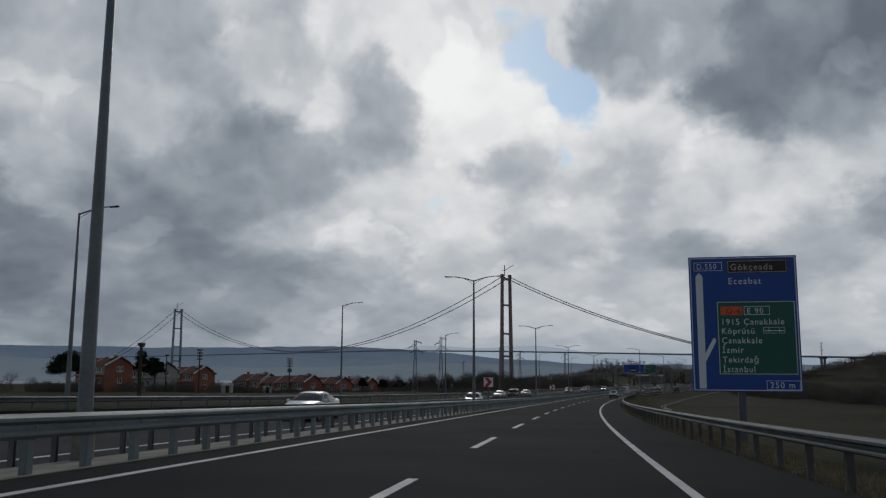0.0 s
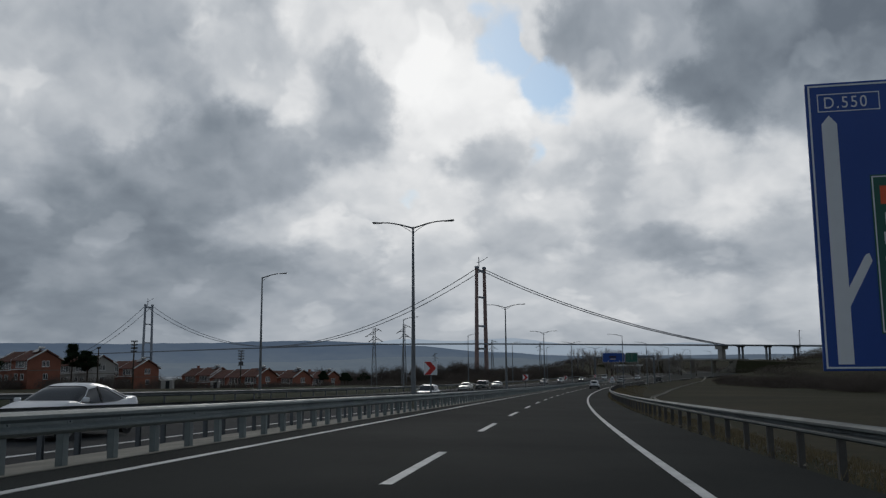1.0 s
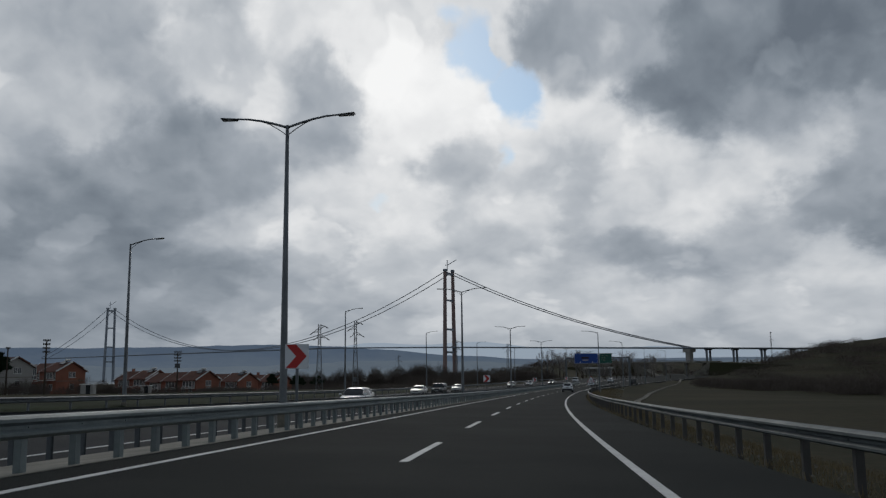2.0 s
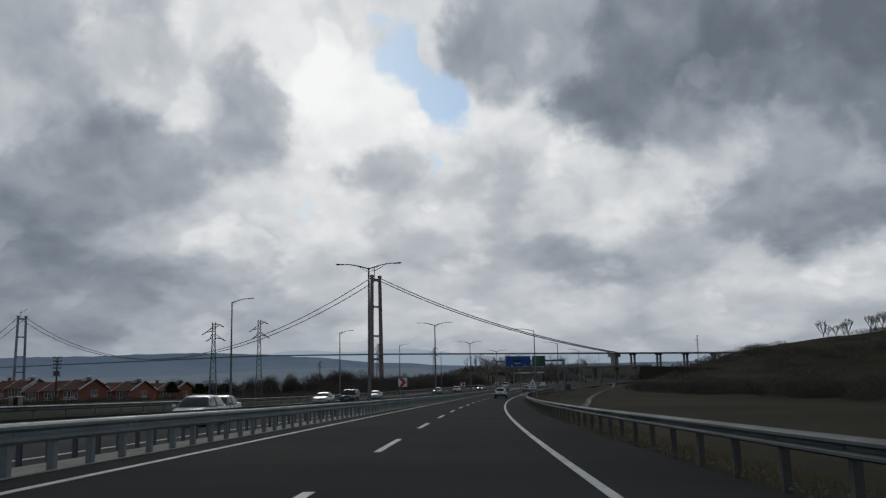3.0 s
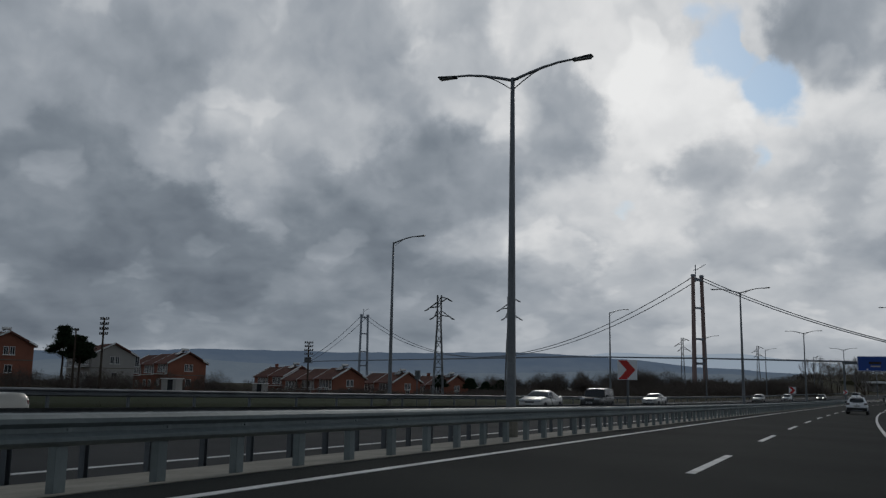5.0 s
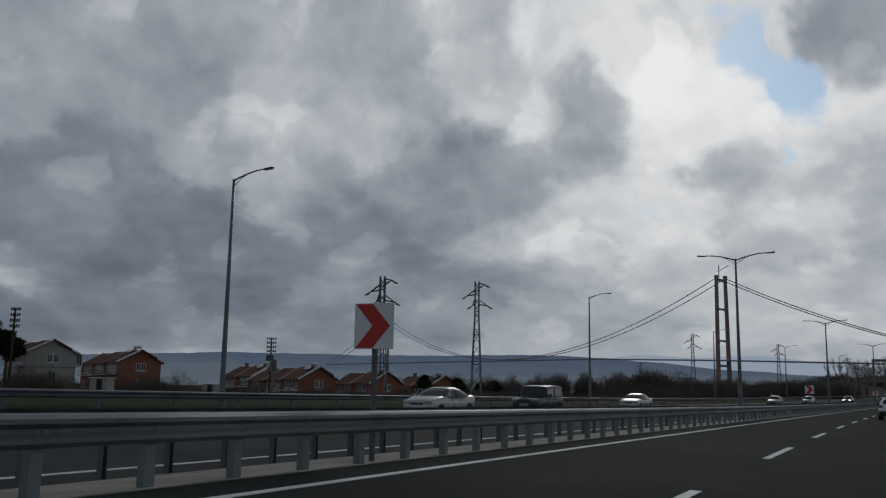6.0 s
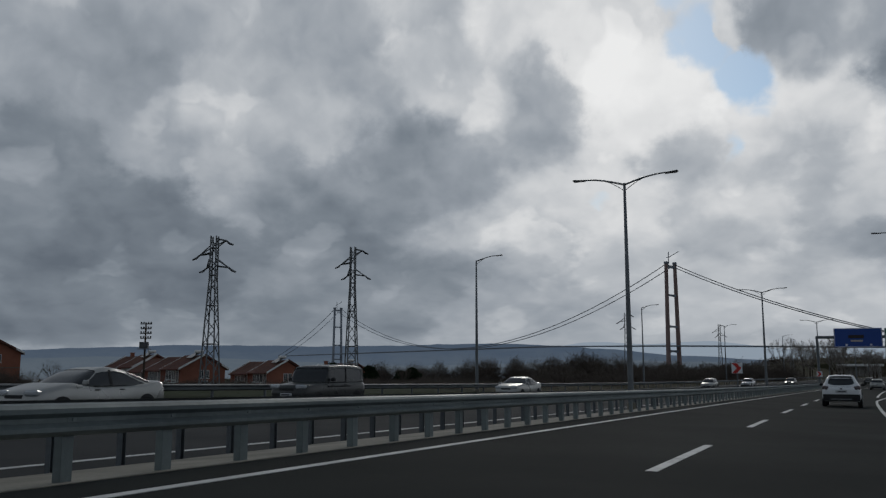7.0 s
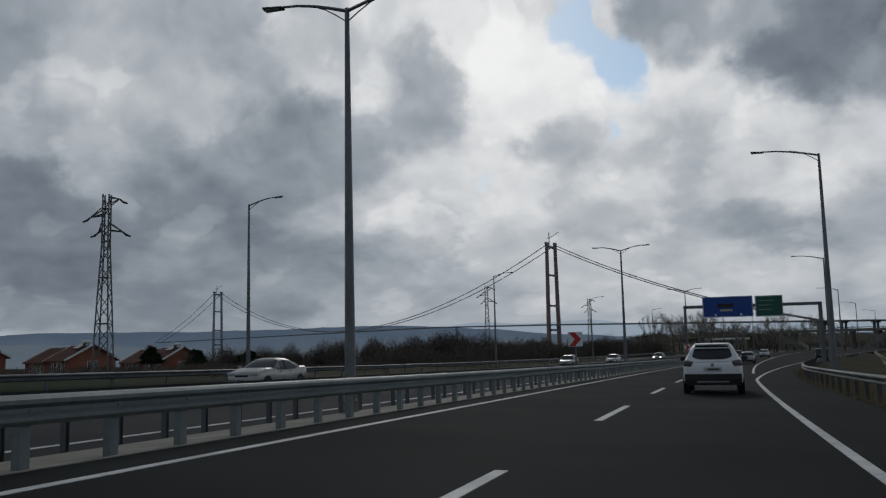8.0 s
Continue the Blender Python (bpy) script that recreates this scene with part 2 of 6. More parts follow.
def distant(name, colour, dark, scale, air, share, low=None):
    """Land so far off that haze is put into it: part surface, part the air's light as emission."""
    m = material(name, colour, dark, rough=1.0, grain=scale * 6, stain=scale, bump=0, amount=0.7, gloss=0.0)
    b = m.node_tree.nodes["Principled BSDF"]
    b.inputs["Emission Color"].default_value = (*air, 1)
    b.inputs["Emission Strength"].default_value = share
    # low: a paler haze glow towards the foot; noise mottles it
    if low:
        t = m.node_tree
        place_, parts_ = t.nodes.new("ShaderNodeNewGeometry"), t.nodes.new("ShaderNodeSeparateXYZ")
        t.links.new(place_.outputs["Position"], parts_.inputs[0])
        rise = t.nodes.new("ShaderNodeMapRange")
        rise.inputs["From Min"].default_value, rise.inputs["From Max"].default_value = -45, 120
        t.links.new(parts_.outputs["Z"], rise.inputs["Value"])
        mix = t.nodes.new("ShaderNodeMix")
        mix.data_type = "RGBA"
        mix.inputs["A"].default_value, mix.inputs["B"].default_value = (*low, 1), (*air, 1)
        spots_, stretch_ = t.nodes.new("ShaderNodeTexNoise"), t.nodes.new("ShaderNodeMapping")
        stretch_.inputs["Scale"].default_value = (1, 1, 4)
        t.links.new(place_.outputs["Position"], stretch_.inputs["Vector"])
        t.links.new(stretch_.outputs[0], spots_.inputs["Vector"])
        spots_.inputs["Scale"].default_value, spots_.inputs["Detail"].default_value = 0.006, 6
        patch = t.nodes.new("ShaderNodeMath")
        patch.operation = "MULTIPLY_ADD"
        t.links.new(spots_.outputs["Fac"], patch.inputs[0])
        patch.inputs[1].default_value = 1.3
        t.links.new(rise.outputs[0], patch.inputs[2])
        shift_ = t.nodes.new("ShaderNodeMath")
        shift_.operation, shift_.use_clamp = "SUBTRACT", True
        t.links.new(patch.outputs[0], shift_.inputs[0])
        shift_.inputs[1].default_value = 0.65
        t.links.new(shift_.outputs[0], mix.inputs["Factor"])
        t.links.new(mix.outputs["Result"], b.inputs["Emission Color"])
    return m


ASPHALT = material("asphalt", (0.0215, 0.0258, 0.0250), (0.0140, 0.0170, 0.0168), rough=0.95, grain=55, stain=0.25, bump=0.25, gloss=0.06)
ASPHALT_OLD = material("worn_asphalt", (0.055, 0.057, 0.058), (0.036, 0.038, 0.040), rough=0.95, grain=50, stain=0.3, bump=0.2, gloss=0.06)
PAINT = material("road_paint", (0.74, 0.74, 0.72), (0.42, 0.42, 0.41), rough=0.7, grain=9, stain=1.1, bump=0.1, amount=0.45)
CONCRETE = material("concrete", (0.27, 0.252, 0.205), (0.14, 0.131, 0.105), rough=0.9, grain=14, stain=0.8, bump=0.2)
STEEL = material("galvanised_steel", (0.225, 0.262, 0.262), (0.15, 0.176, 0.18), rough=0.55, metal=0.35, grain=10, stain=0.6, bump=0.04, per_object=0.10)
STEEL_DULL = material("dull_guardrail_steel", (0.125, 0.145, 0.145), (0.075, 0.088, 0.09), rough=0.7, metal=0.25, grain=10, stain=0.6, bump=0.04, per_object=0.10)
STEEL_DARK = material("weathered_steel", (0.16, 0.175, 0.185), (0.10, 0.11, 0.118), rough=0.6, metal=0.35, grain=10, stain=0.8, bump=0.04, per_object=0.10)
POST_BROWN = material("dusty_post_steel", (0.12, 0.115, 0.105), (0.075, 0.072, 0.066), rough=0.75, metal=0.25, grain=10, stain=0.8, bump=0.04, per_object=0.12)
POLE = material("lamp_pole_steel", (0.20, 0.215, 0.225), (0.13, 0.14, 0.15), rough=0.5, metal=0.5, grain=12, stain=0.7, bump=0.03)
LATTICE = material("lattice_steel", (0.22, 0.23, 0.235), (0.14, 0.145, 0.15), rough=0.6, metal=0.4, grain=6, stain=0.5, bump=0)
STONE = material("pale_stone", (0.24, 0.215, 0.175), (0.13, 0.118, 0.098), rough=0.95, grain=20, stain=3, bump=0.2, gloss=0.1)
LAMP_BODY = material("lamp_body", (0.10, 0.105, 0.11), rough=0.5, metal=0.3, bump=0)
LENS = material("lamp_lens", (0.55, 0.56, 0.55), rough=0.25, bump=0)
SIGN_BLUE = material("sign_blue", (0.008, 0.062, 0.32), (0.007, 0.054, 0.27), rough=0.45, grain=3, stain=0.5, bump=0.0, amount=0.3)
SIGN_GREEN = material("sign_green", (0.008, 0.105, 0.075), (0.006, 0.085, 0.06), rough=0.45, grain=3, stain=0.5, bump=0.0, amount=0.3)
SIGN_WHITE = material("sign_white", (0.76, 0.79, 0.82), (0.66, 0.69, 0.72), rough=0.5, grain=3, stain=0.8, bump=0.0, amount=0.3)
SIGN_RED = material("sign_red", (0.55, 0.028, 0.022), (0.45, 0.02, 0.018), rough=0.45, grain=3, stain=0.8, bump=0.0, amount=0.3)
SIGN_ORANGE = material("sign_orange_red", (0.85, 0.11, 0.03), rough=0.45, grain=3, bump=0.0, amount=0.2)
SIGN_BLACK = material("sign_brown_black", (0.022, 0.014, 0.010), rough=0.5, grain=3, bump=0.0, amount=0.3)
SIGN_CREAM = material("sign_cream", (0.55, 0.50, 0.38), rough=0.5, grain=3, bump=0.0, amount=0.2)
BRICK = material("brick_red_render", (0.33, 0.125, 0.076), (0.22, 0.084, 0.054), rough=0.9, grain=9, stain=0.5, bump=0.2, per_object=0.12)
STUCCO = material("pale_stucco", (0.42, 0.40, 0.37), (0.32, 0.305, 0.285), rough=0.92, grain=7, stain=0.4, bump=0.15)
TILE = material("clay_roof_tile", (0.16, 0.062, 0.040), (0.085, 0.04, 0.03), rough=0.9, grain=6, stain=0.7, bump=0.3, per_object=0.12)
TRIM = material("white_trim", (0.80, 0.80, 0.78), (0.66, 0.66, 0.64), rough=0.7, grain=6, bump=0.05)
GLASS = material("dark_window_glass", (0.03, 0.034, 0.038), (0.018, 0.02, 0.024), rough=0.12, grain=2, bump=0.0)
GRASS = material("verge_grass", (0.030, 0.042, 0.017), (0.020, 0.024, 0.012), rough=1.0, grain=4, stain=0.09, bump=0.5, gloss=0.05, amount=0.6)
TWIG = material("bare_twigs", (0.15, 0.126, 0.106), (0.092, 0.077, 0.066), rough=1.0, grain=2, stain=0.2, bump=0, gloss=0.05)
# lighter and greyer than TWIG: haze put into the far trees' colour
HAZED_TWIG = material("hazed_poplar_twigs", (0.26, 0.235, 0.21), (0.17, 0.152, 0.136), rough=1.0, grain=2, stain=0.2, bump=0, gloss=0.05)
DRY = material("dry_stems", (0.27, 0.215, 0.125), (0.16, 0.125, 0.072), rough=1.0, grain=3, stain=0.3, bump=0, gloss=0.05)
BARK = material("bark", (0.09, 0.07, 0.055), rough=1.0, grain=12, stain=2, bump=0.4, gloss=0.05)
NEEDLE = material("pine_needles", (0.025, 0.042, 0.020), (0.014, 0.024, 0.013), rough=1.0, grain=3, stain=0.5, bump=0, gloss=0.1)
CAR_WHITE = material("white_car_paint", (0.78, 0.79, 0.80), (0.68, 0.69, 0.70), rough=0.22, grain=3, stain=0.8, bump=0, amount=0.3)
CAR_SILVER = material("silver_car_paint", (0.40, 0.40, 0.385), (0.32, 0.32, 0.31), rough=0.3, metal=0.5, grain=3, stain=0.8, bump=0, amount=0.3)
CAR_BEIGE = material("beige_car_paint", (0.40, 0.385, 0.345), (0.32, 0.31, 0.28), rough=0.3, metal=0.4, grain=3, stain=0.8, bump=0, amount=0.3)
CAR_DARK = material("dark_green_car_paint", (0.035, 0.038, 0.036), (0.022, 0.024, 0.023), rough=0.3, grain=3, stain=0.8, bump=0, amount=0.3)
PLASTIC = material("black_plastic", (0.022, 0.022, 0.023), rough=0.7, grain=20, bump=0.05)
RUBBER = material("tyre_rubber", (0.018, 0.018, 0.018), rough=0.85, grain=20, bump=0.1)
RIM = material("alloy_rim", (0.35, 0.36, 0.37), rough=0.4, metal=0.7, grain=6, bump=0)
TAIL = material("tail_light_red", (0.16, 0.02, 0.018), (0.09, 0.012, 0.012), rough=0.2, grain=4, bump=0)
SMOKED = material("smoked_tail_light", (0.135, 0.108, 0.108), (0.075, 0.055, 0.055), rough=0.2, grain=4, bump=0)
HEAD_LIT = distant("lit_headlight", (0.62, 0.64, 0.66), (0.4, 0.42, 0.44), 2.0, (1.0, 0.98, 0.92), 2.5)
HEAD = material("clear_headlight", (0.62, 0.64, 0.66), (0.4, 0.42, 0.44), rough=0.15, grain=4, bump=0)
PLATE = material("plate_white", (0.55, 0.57, 0.58), rough=0.5, grain=8, bump=0)
BRIDGE_RED = material("bridge_steel_red", (0.235, 0.155, 0.135), (0.18, 0.125, 0.115), rough=0.8, grain=0.2, stain=0.02, bump=0)
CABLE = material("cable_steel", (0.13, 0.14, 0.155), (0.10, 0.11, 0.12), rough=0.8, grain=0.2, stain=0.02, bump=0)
# the same cable made paler: distance haze painted into its far half
CABLE_HAZED = material("hazed_cable_steel", (0.20, 0.215, 0.235), (0.17, 0.18, 0.20), rough=0.9, grain=0.2, stain=0.02, bump=0, gloss=0.0)
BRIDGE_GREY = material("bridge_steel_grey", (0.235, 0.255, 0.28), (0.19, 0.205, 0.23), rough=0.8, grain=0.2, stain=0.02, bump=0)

# ---- helpers for meshes ----
def mesh_of(name, verts, faces, mat, smooth=False):
    me = bpy.data.meshes.new(name)
    me.from_pydata([tuple(v) for v in verts], [], faces)
    me.materials.append(mat)
    if smooth:
        me.polygons.foreach_set("use_smooth", [True] * len(me.polygons))
    me.update()
    return me


def solid(name, verts, faces, mat, parent=None, label="", smooth=False):
    ob = new(name, mesh_of(name, verts, faces, mat, smooth))
    if parent:
        ob.parent = parent
    return tagged(ob, label)


def part(name, bm, mat, parent, label="", smooth=False):
    me = bpy.data.meshes.new(name)
    bmesh.ops.recalc_face_normals(bm, faces=bm.faces)
    bm.to_mesh(me)
    bm.free()
    me.materials.append(mat)
    if smooth:
        me.polygons.foreach_set("use_smooth", [True] * len(me.polygons))
    ob = new(name, me)
    ob.parent = parent
    return tagged(ob, label)


def shared(name, me, parent, m):
    ob = new(name, me)
    ob.parent = parent
    ob.matrix_basis = m
    return ob


def thing(name, m, label, category, group="", kind=""):
    ob = new(name)
    ob.matrix_basis = m
    return tagged(ob, label, category, group, kind)


def box(bm, cx, cy, cz, wx, wy, wz, bevel=0.0, turn=None):
    v = bmesh.ops.create_cube(bm, size=1)["verts"]
    bmesh.ops.scale(bm, vec=(wx, wy, wz), verts=v)
    if bevel:
        e = list({e for q in v for e in q.link_edges})
        r = bmesh.ops.bevel(bm, geom=e, offset=bevel, segments=1, affect="EDGES")
        v = list({q for f in r["faces"] for q in f.verts} | {q for q in v if q.is_valid})
    if turn:
        bmesh.ops.transform(bm, matrix=turn, verts=v)
    bmesh.ops.translate(bm, vec=(cx, cy, cz), verts=v)
    return v


def tube(bm, points, radii, sides=8, closed=True):
    """A round bar through the points."""
    rings = []
    n = len(points)
    for i, p in enumerate(points):
        p = Vector(p)
        d = (Vector(points[min(i + 1, n - 1)]) - Vector(points[max(i - 1, 0)])).normalized()
        a = d.cross(Vector((0, 0, 1)) if abs(d.z) < 0.95 else Vector((0, 1, 0))).normalized()
        b = d.cross(a)
        r = radii[i] if isinstance(radii, (list, tuple)) else radii
        rings.append([bm.verts.new(p + (a * math.cos(k * math.tau / sides) + b * math.sin(k * math.tau / sides)) * r) for k in range(sides)])
    for u, w in zip(rings, rings[1:]):
        for k in range(sides):
            bm.faces.new((u[k], u[(k + 1) % sides], w[(k + 1) % sides], w[k]))
    if closed:
        bm.faces.new(rings[0][::-1])
        bm.faces.new(rings[-1])
    return rings


def steps(a, b, d):
    n = max(1, round((b - a) / d))
    return [a + (b - a) * i / n for i in range(n + 1)]


def strip(name, stops, rows, mat, label, category, closed=False):
    """A sheet along the road; rows gives (lat, height) across it at s."""
    verts, faces = [], []
    n = None
    for s in stops:
        r = rows(s)
        n = len(r)
        verts += [on_road(s, a, h) for a, h in r]
    for i in range(len(stops) - 1):
        for k in range(n - 1):
            faces.append((i * n + k, i * n + k + 1, (i + 1) * n + k + 1, (i + 1) * n + k))
    ob = solid(name, verts, faces, mat)
    return tagged(ob, label, category, "", "structure")


# ---- ground, sea and distance ----
def smooth01(a, b, x):
    q = min(max((x - a) / (b - a), 0.0), 1.0)
    return q * q * (3 - 2 * q)


def edge_right(s):
    """The solid line on the right, which follows the exit lane past 203 m."""
    return 1.49 + 0.0254 * max(0.0, s - 203) ** 1.23


def ground_height(x, y):
    s = y
    for _ in range(3):
        q = min(max(s, -100.0), 900.0)
        px = CURVE * q * q / 2 + (TIGHTEN * q ** 3 / 6 if q > 0 else 0)
        a = heading(q)
        s = q + (x - px) * math.sin(a) + (y - q) * math.cos(a)
        s = min(max(s, -200.0), 1000.0)
    q = min(max(s, -100.0), 900.0)
    px = CURVE * q * q / 2 + (TIGHTEN * q ** 3 / 6 if q > 0 else 0)
    a = heading(q)
    lat = (x - px) * math.cos(a) - (y - q) * math.sin(a)
    z = level(q)
    rough = noise.noise(Vector((x, y, 0)) * 0.05) * 0.5 + noise.noise(Vector((x, y, 3)) * 0.011) * 1.6
    if lat < -26.2:
        d = -26.2 - lat
        z += 0.12 + 0.25 * smooth01(2, 14, d) * (1 - smooth01(20, 60, d)) - (0.2 + 2.7 * smooth01(190, 290, q)) * smooth01(25, 110, d) + rough * smooth01(6, 50, d) * 0.5
    elif lat > edge_right(q) + 1.8:
        d = lat - edge_right(q) - 1.8
        z += -0.10 - 1.0 * smooth01(0.3, 6, d) + rough * smooth01(5, 40, d) * 0.6 - 0.9 * smooth01(20, 70, d)
        # a hill on the right
        hx, hy = (x - 385) / 175, (y - 660) / 300
        z += 25 * math.exp(-(hx * hx + hy * hy) * 1.4) + rough * 1.5 * math.exp(-(hx * hx + hy * hy))
    else:
        z += -0.65
    # the land rises on both sides of the cutting ahead
    if x > -60:
        z += 10.5 * smooth01(400, 640, y) * smooth01(22, 75, abs(lat + 11)) * smooth01(-60, 60, x)
    if y > 300:
        # the coast: the land falls away to the strait
        fall = smooth01(650, 1500, y - 0.25 * x - 1.6 * max(0.0, min(x, 900) - 60))
        z = z * (1 - fall) + (-46) * fall
    if y > 3950 - 0.1 * x:
        z = -46 + 9 * smooth01(0, 250, y - 3950 + 0.1 * x)
    return z


def spread(marks):
    """Grid lines from (start, step) marks."""
    out = []
    for (a, d), (b, _) in zip(marks, marks[1:]):
        out += [a + (b - a) * i / max(1, round((b - a) / d)) for i in range(max(1, round((b - a) / d)))]
    return out + [marks[-1][0]]


gx = spread([(-4900, 700), (-1500, 250), (-500, 40), (-180, 8), (-60, 3.0), (70, 8), (300, 25), (700, 250), (4900, 0)])
gy = spread([(-900, 200), (-100, 20), (-20, 4), (330, 10), (700, 50), (1600, 400), (4980, 0)])
verts = [(x, y, ground_height(x, y)) for y in gy for x in gx]
nx = len(gx)
faces = [(j * nx + i, j * nx + i + 1, (j + 1) * nx + i + 1, (j + 1) * nx + i) for j in range(len(gy) - 1) for i in range(nx - 1)]
GROUND = material("field_and_verge", (0.062, 0.051, 0.031), (0.033, 0.033, 0.018), rough=1.0, grain=1.4, stain=0.035, bump=0.6, gloss=0.04, amount=0.75)
ground = tagged(solid("ground", verts, faces, GROUND, smooth=True), "dull olive and brown winter field and verge", "ground", "", "structure")

WATER = material("hazed_sea_water", (0.05, 0.065, 0.075), rough=0.7, grain=0.3, stain=0.01, bump=0.1)
# the water glows faintly: haze over the strait put into its emission
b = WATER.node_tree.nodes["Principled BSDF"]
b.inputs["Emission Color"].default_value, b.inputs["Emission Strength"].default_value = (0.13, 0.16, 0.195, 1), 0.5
tagged(solid("water", [(-4990, 700, -41), (4990, 700, -41), (4990, 4990, -41), (-4990, 4990, -41)], [(0, 1, 2, 3)], WATER), "strait of sea water, pale grey with painted haze", "sea", "", "structure")


def ridge(name, dist, profile, low, deep, mat, label, seed):
    """A long range of hills on an arc round the place; profile gives its top, in degrees up, by degrees left."""
    verts, faces = [], []
    az = [-40 + i * 0.5 for i in range(200)]
    rows = 7
    for a in az:
        top = profile(a) + 0.10 * noise.noise(Vector((a * 0.35, seed, 0))) + 0.04 * noise.noise(Vector((a * 1.7, seed, 5)))
        for k in range(rows):
            f = k / (rows - 1)
            d = dist - deep * (1 - f)
            zt = math.tan(radians(top)) * dist
            z = low + (zt - low) * f ** 0.8 + 14 * noise.noise(Vector((a * 0.6, f * 4, seed))) * math.sin(f * math.pi)
            verts.append((-math.sin(radians(a)) * d, math.cos(radians(a)) * d, z))
    for i in range(len(az) - 1):
        for k in range(rows - 1):
            faces.append((i * rows + k, (i + 1) * rows + k, (i + 1) * rows + k + 1, i * rows + k + 1))
    return tagged(solid(name, verts, faces, mat, smooth=True), label, "hills", "", "structure")


# haze painted into the hills: air and low are emission colours
HILL = distant("hazed_far_hills", (0.035, 0.045, 0.05), (0.02, 0.03, 0.035), 0.004, (0.088, 0.122, 0.178), 0.72, (0.135, 0.170, 0.215))
HILL_FAR = distant("hazed_mountains", (0.05, 0.06, 0.07), (0.04, 0.05, 0.06), 0.002, (0.30, 0.36, 0.43), 0.95)
HILL_NEAR = distant("hazed_low_shore", (0.05, 0.055, 0.05), (0.03, 0.035, 0.035), 0.006, (0.100, 0.132, 0.172), 0.80, (0.125, 0.155, 0.19))


def top_main(a):
    return 0.30 + 1.24 * smooth01(-4, 17, a) - 0.35 * smooth01(34, 46, a) + 0.25 * smooth01(-30, -14, -abs(a + 4) - 0)


ridge("backdrop_hills", 4700, top_main, -45, 350, HILL, "long hills across the strait, blue-grey with painted haze", 1.0)
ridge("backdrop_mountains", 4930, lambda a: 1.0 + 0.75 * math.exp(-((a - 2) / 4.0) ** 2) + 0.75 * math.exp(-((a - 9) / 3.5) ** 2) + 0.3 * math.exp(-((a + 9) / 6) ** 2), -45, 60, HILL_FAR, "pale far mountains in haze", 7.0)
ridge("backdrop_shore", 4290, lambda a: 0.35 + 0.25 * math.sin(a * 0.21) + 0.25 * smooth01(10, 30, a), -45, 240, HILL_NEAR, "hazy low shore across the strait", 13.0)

# ---- roads ----
STOPS = steps(-40, 330, 5) + steps(340, 900, 20)


def right_edge(s):
    return edge_right(s) + 2.06


strip("road", STOPS, lambda s: [(-6.4, near_top(-6.4) - 0.8), (-6.4, near_top(-6.4)), (-2.0, near_top(-2.0)), (1.4, near_top(1.4)), (edge_right(s) + 0.3, near_top(edge_right(s) + 0.3)), (right_edge(s), near_top(3.5)), (right_edge(s) + 0.05, near_top(3.5) - 0.6)], ASPHALT, "dark smooth asphalt carriageway with white markings", "road")
strip("road_opposite", STOPS, lambda s: [(-26.6, far_top(-26.6) - 0.6), (-26.6, far_top(-26.6)), (-18, far_top(-18)), (-9.35, far_top(-9.35)), (-9.35, far_top(-9.35) - 0.5)], ASPHALT_OLD, "grey asphalt carriageway for oncoming traffic", "road")
strip("median", steps(-40, 330, 1.5) + steps(340, 900, 20), lambda s: [(-9.42, -0.6), (-9.42 + 0.07 * noise.noise(Vector((s * 0.35, 0, 0))), -0.15), (-9.0, -0.10), (-7.6, 0.02), (-6.36, 0.128), (-6.36, -0.6)], CONCRETE, "pale dusty concrete median strip under the guardrails", "median")


def line(name, a, b, lat, wide, top, d=4.0, mat=PAINT):
    verts, faces = [], []
    stops = steps(a, b, d)
    for s in stops:
        c = lat(s) if callable(lat) else lat
        for q, drop in ((c - wide / 2, 0.0), (c - wide / 2, 0.006), (c + wide / 2, 0.006), (c + wide / 2, 0.0)):
            verts.append(on_road(s, q, top(q) + drop))
    for i in range(len(stops) - 1):
        for k in range(3):
            faces.append((i * 4 + k, i * 4 + k + 1, i * 4 + k + 5, i * 4 + k + 4))
    return solid(name, verts, faces, mat)


tagged(line("marking_left", -30, 600, -5.50, 0.142, near_top), "solid white edge line beside the median", "road marking", "", "structure")
tagged(line("marking_right", -30, 420, lambda s: edge_right(s) + 0.04, 0.145, near_top, 3.0), "solid white edge line beside the hard shoulder", "road marking", "", "structure")
tagged(line("marking_gore", 219, 420, 1.55, 0.17, near_top), "white line where the exit lane parts", "road marking", "", "structure")
tagged(line("marking_opposite", -30, 600, -11.0, 0.16, far_top), "solid white edge line of the opposite carriageway", "road marking", "", "structure")
tagged(line("marking_opposite_outer", -30, 600, -24.4, 0.16, far_top), "solid white outer edge line of the opposite carriageway", "road marking", "", "structure")
for i in range(-2, 26):
    tagged(line("lane_dash", 6.18 + 12.0 * i, 11.17 + 12.0 * i, -1.97, 0.14, near_top, 2.5), "white painted lane dash on asphalt", "lane dash", "lane dashes")
for i in range(-2, 26):
    tagged(line("lane_dash", 4.0 + 12.0 * i, 9.0 + 12.0 * i, -17.6, 0.15, far_top, 2.5), "white painted lane dash on the opposite carriageway", "lane dash", "opposite lane dashes")


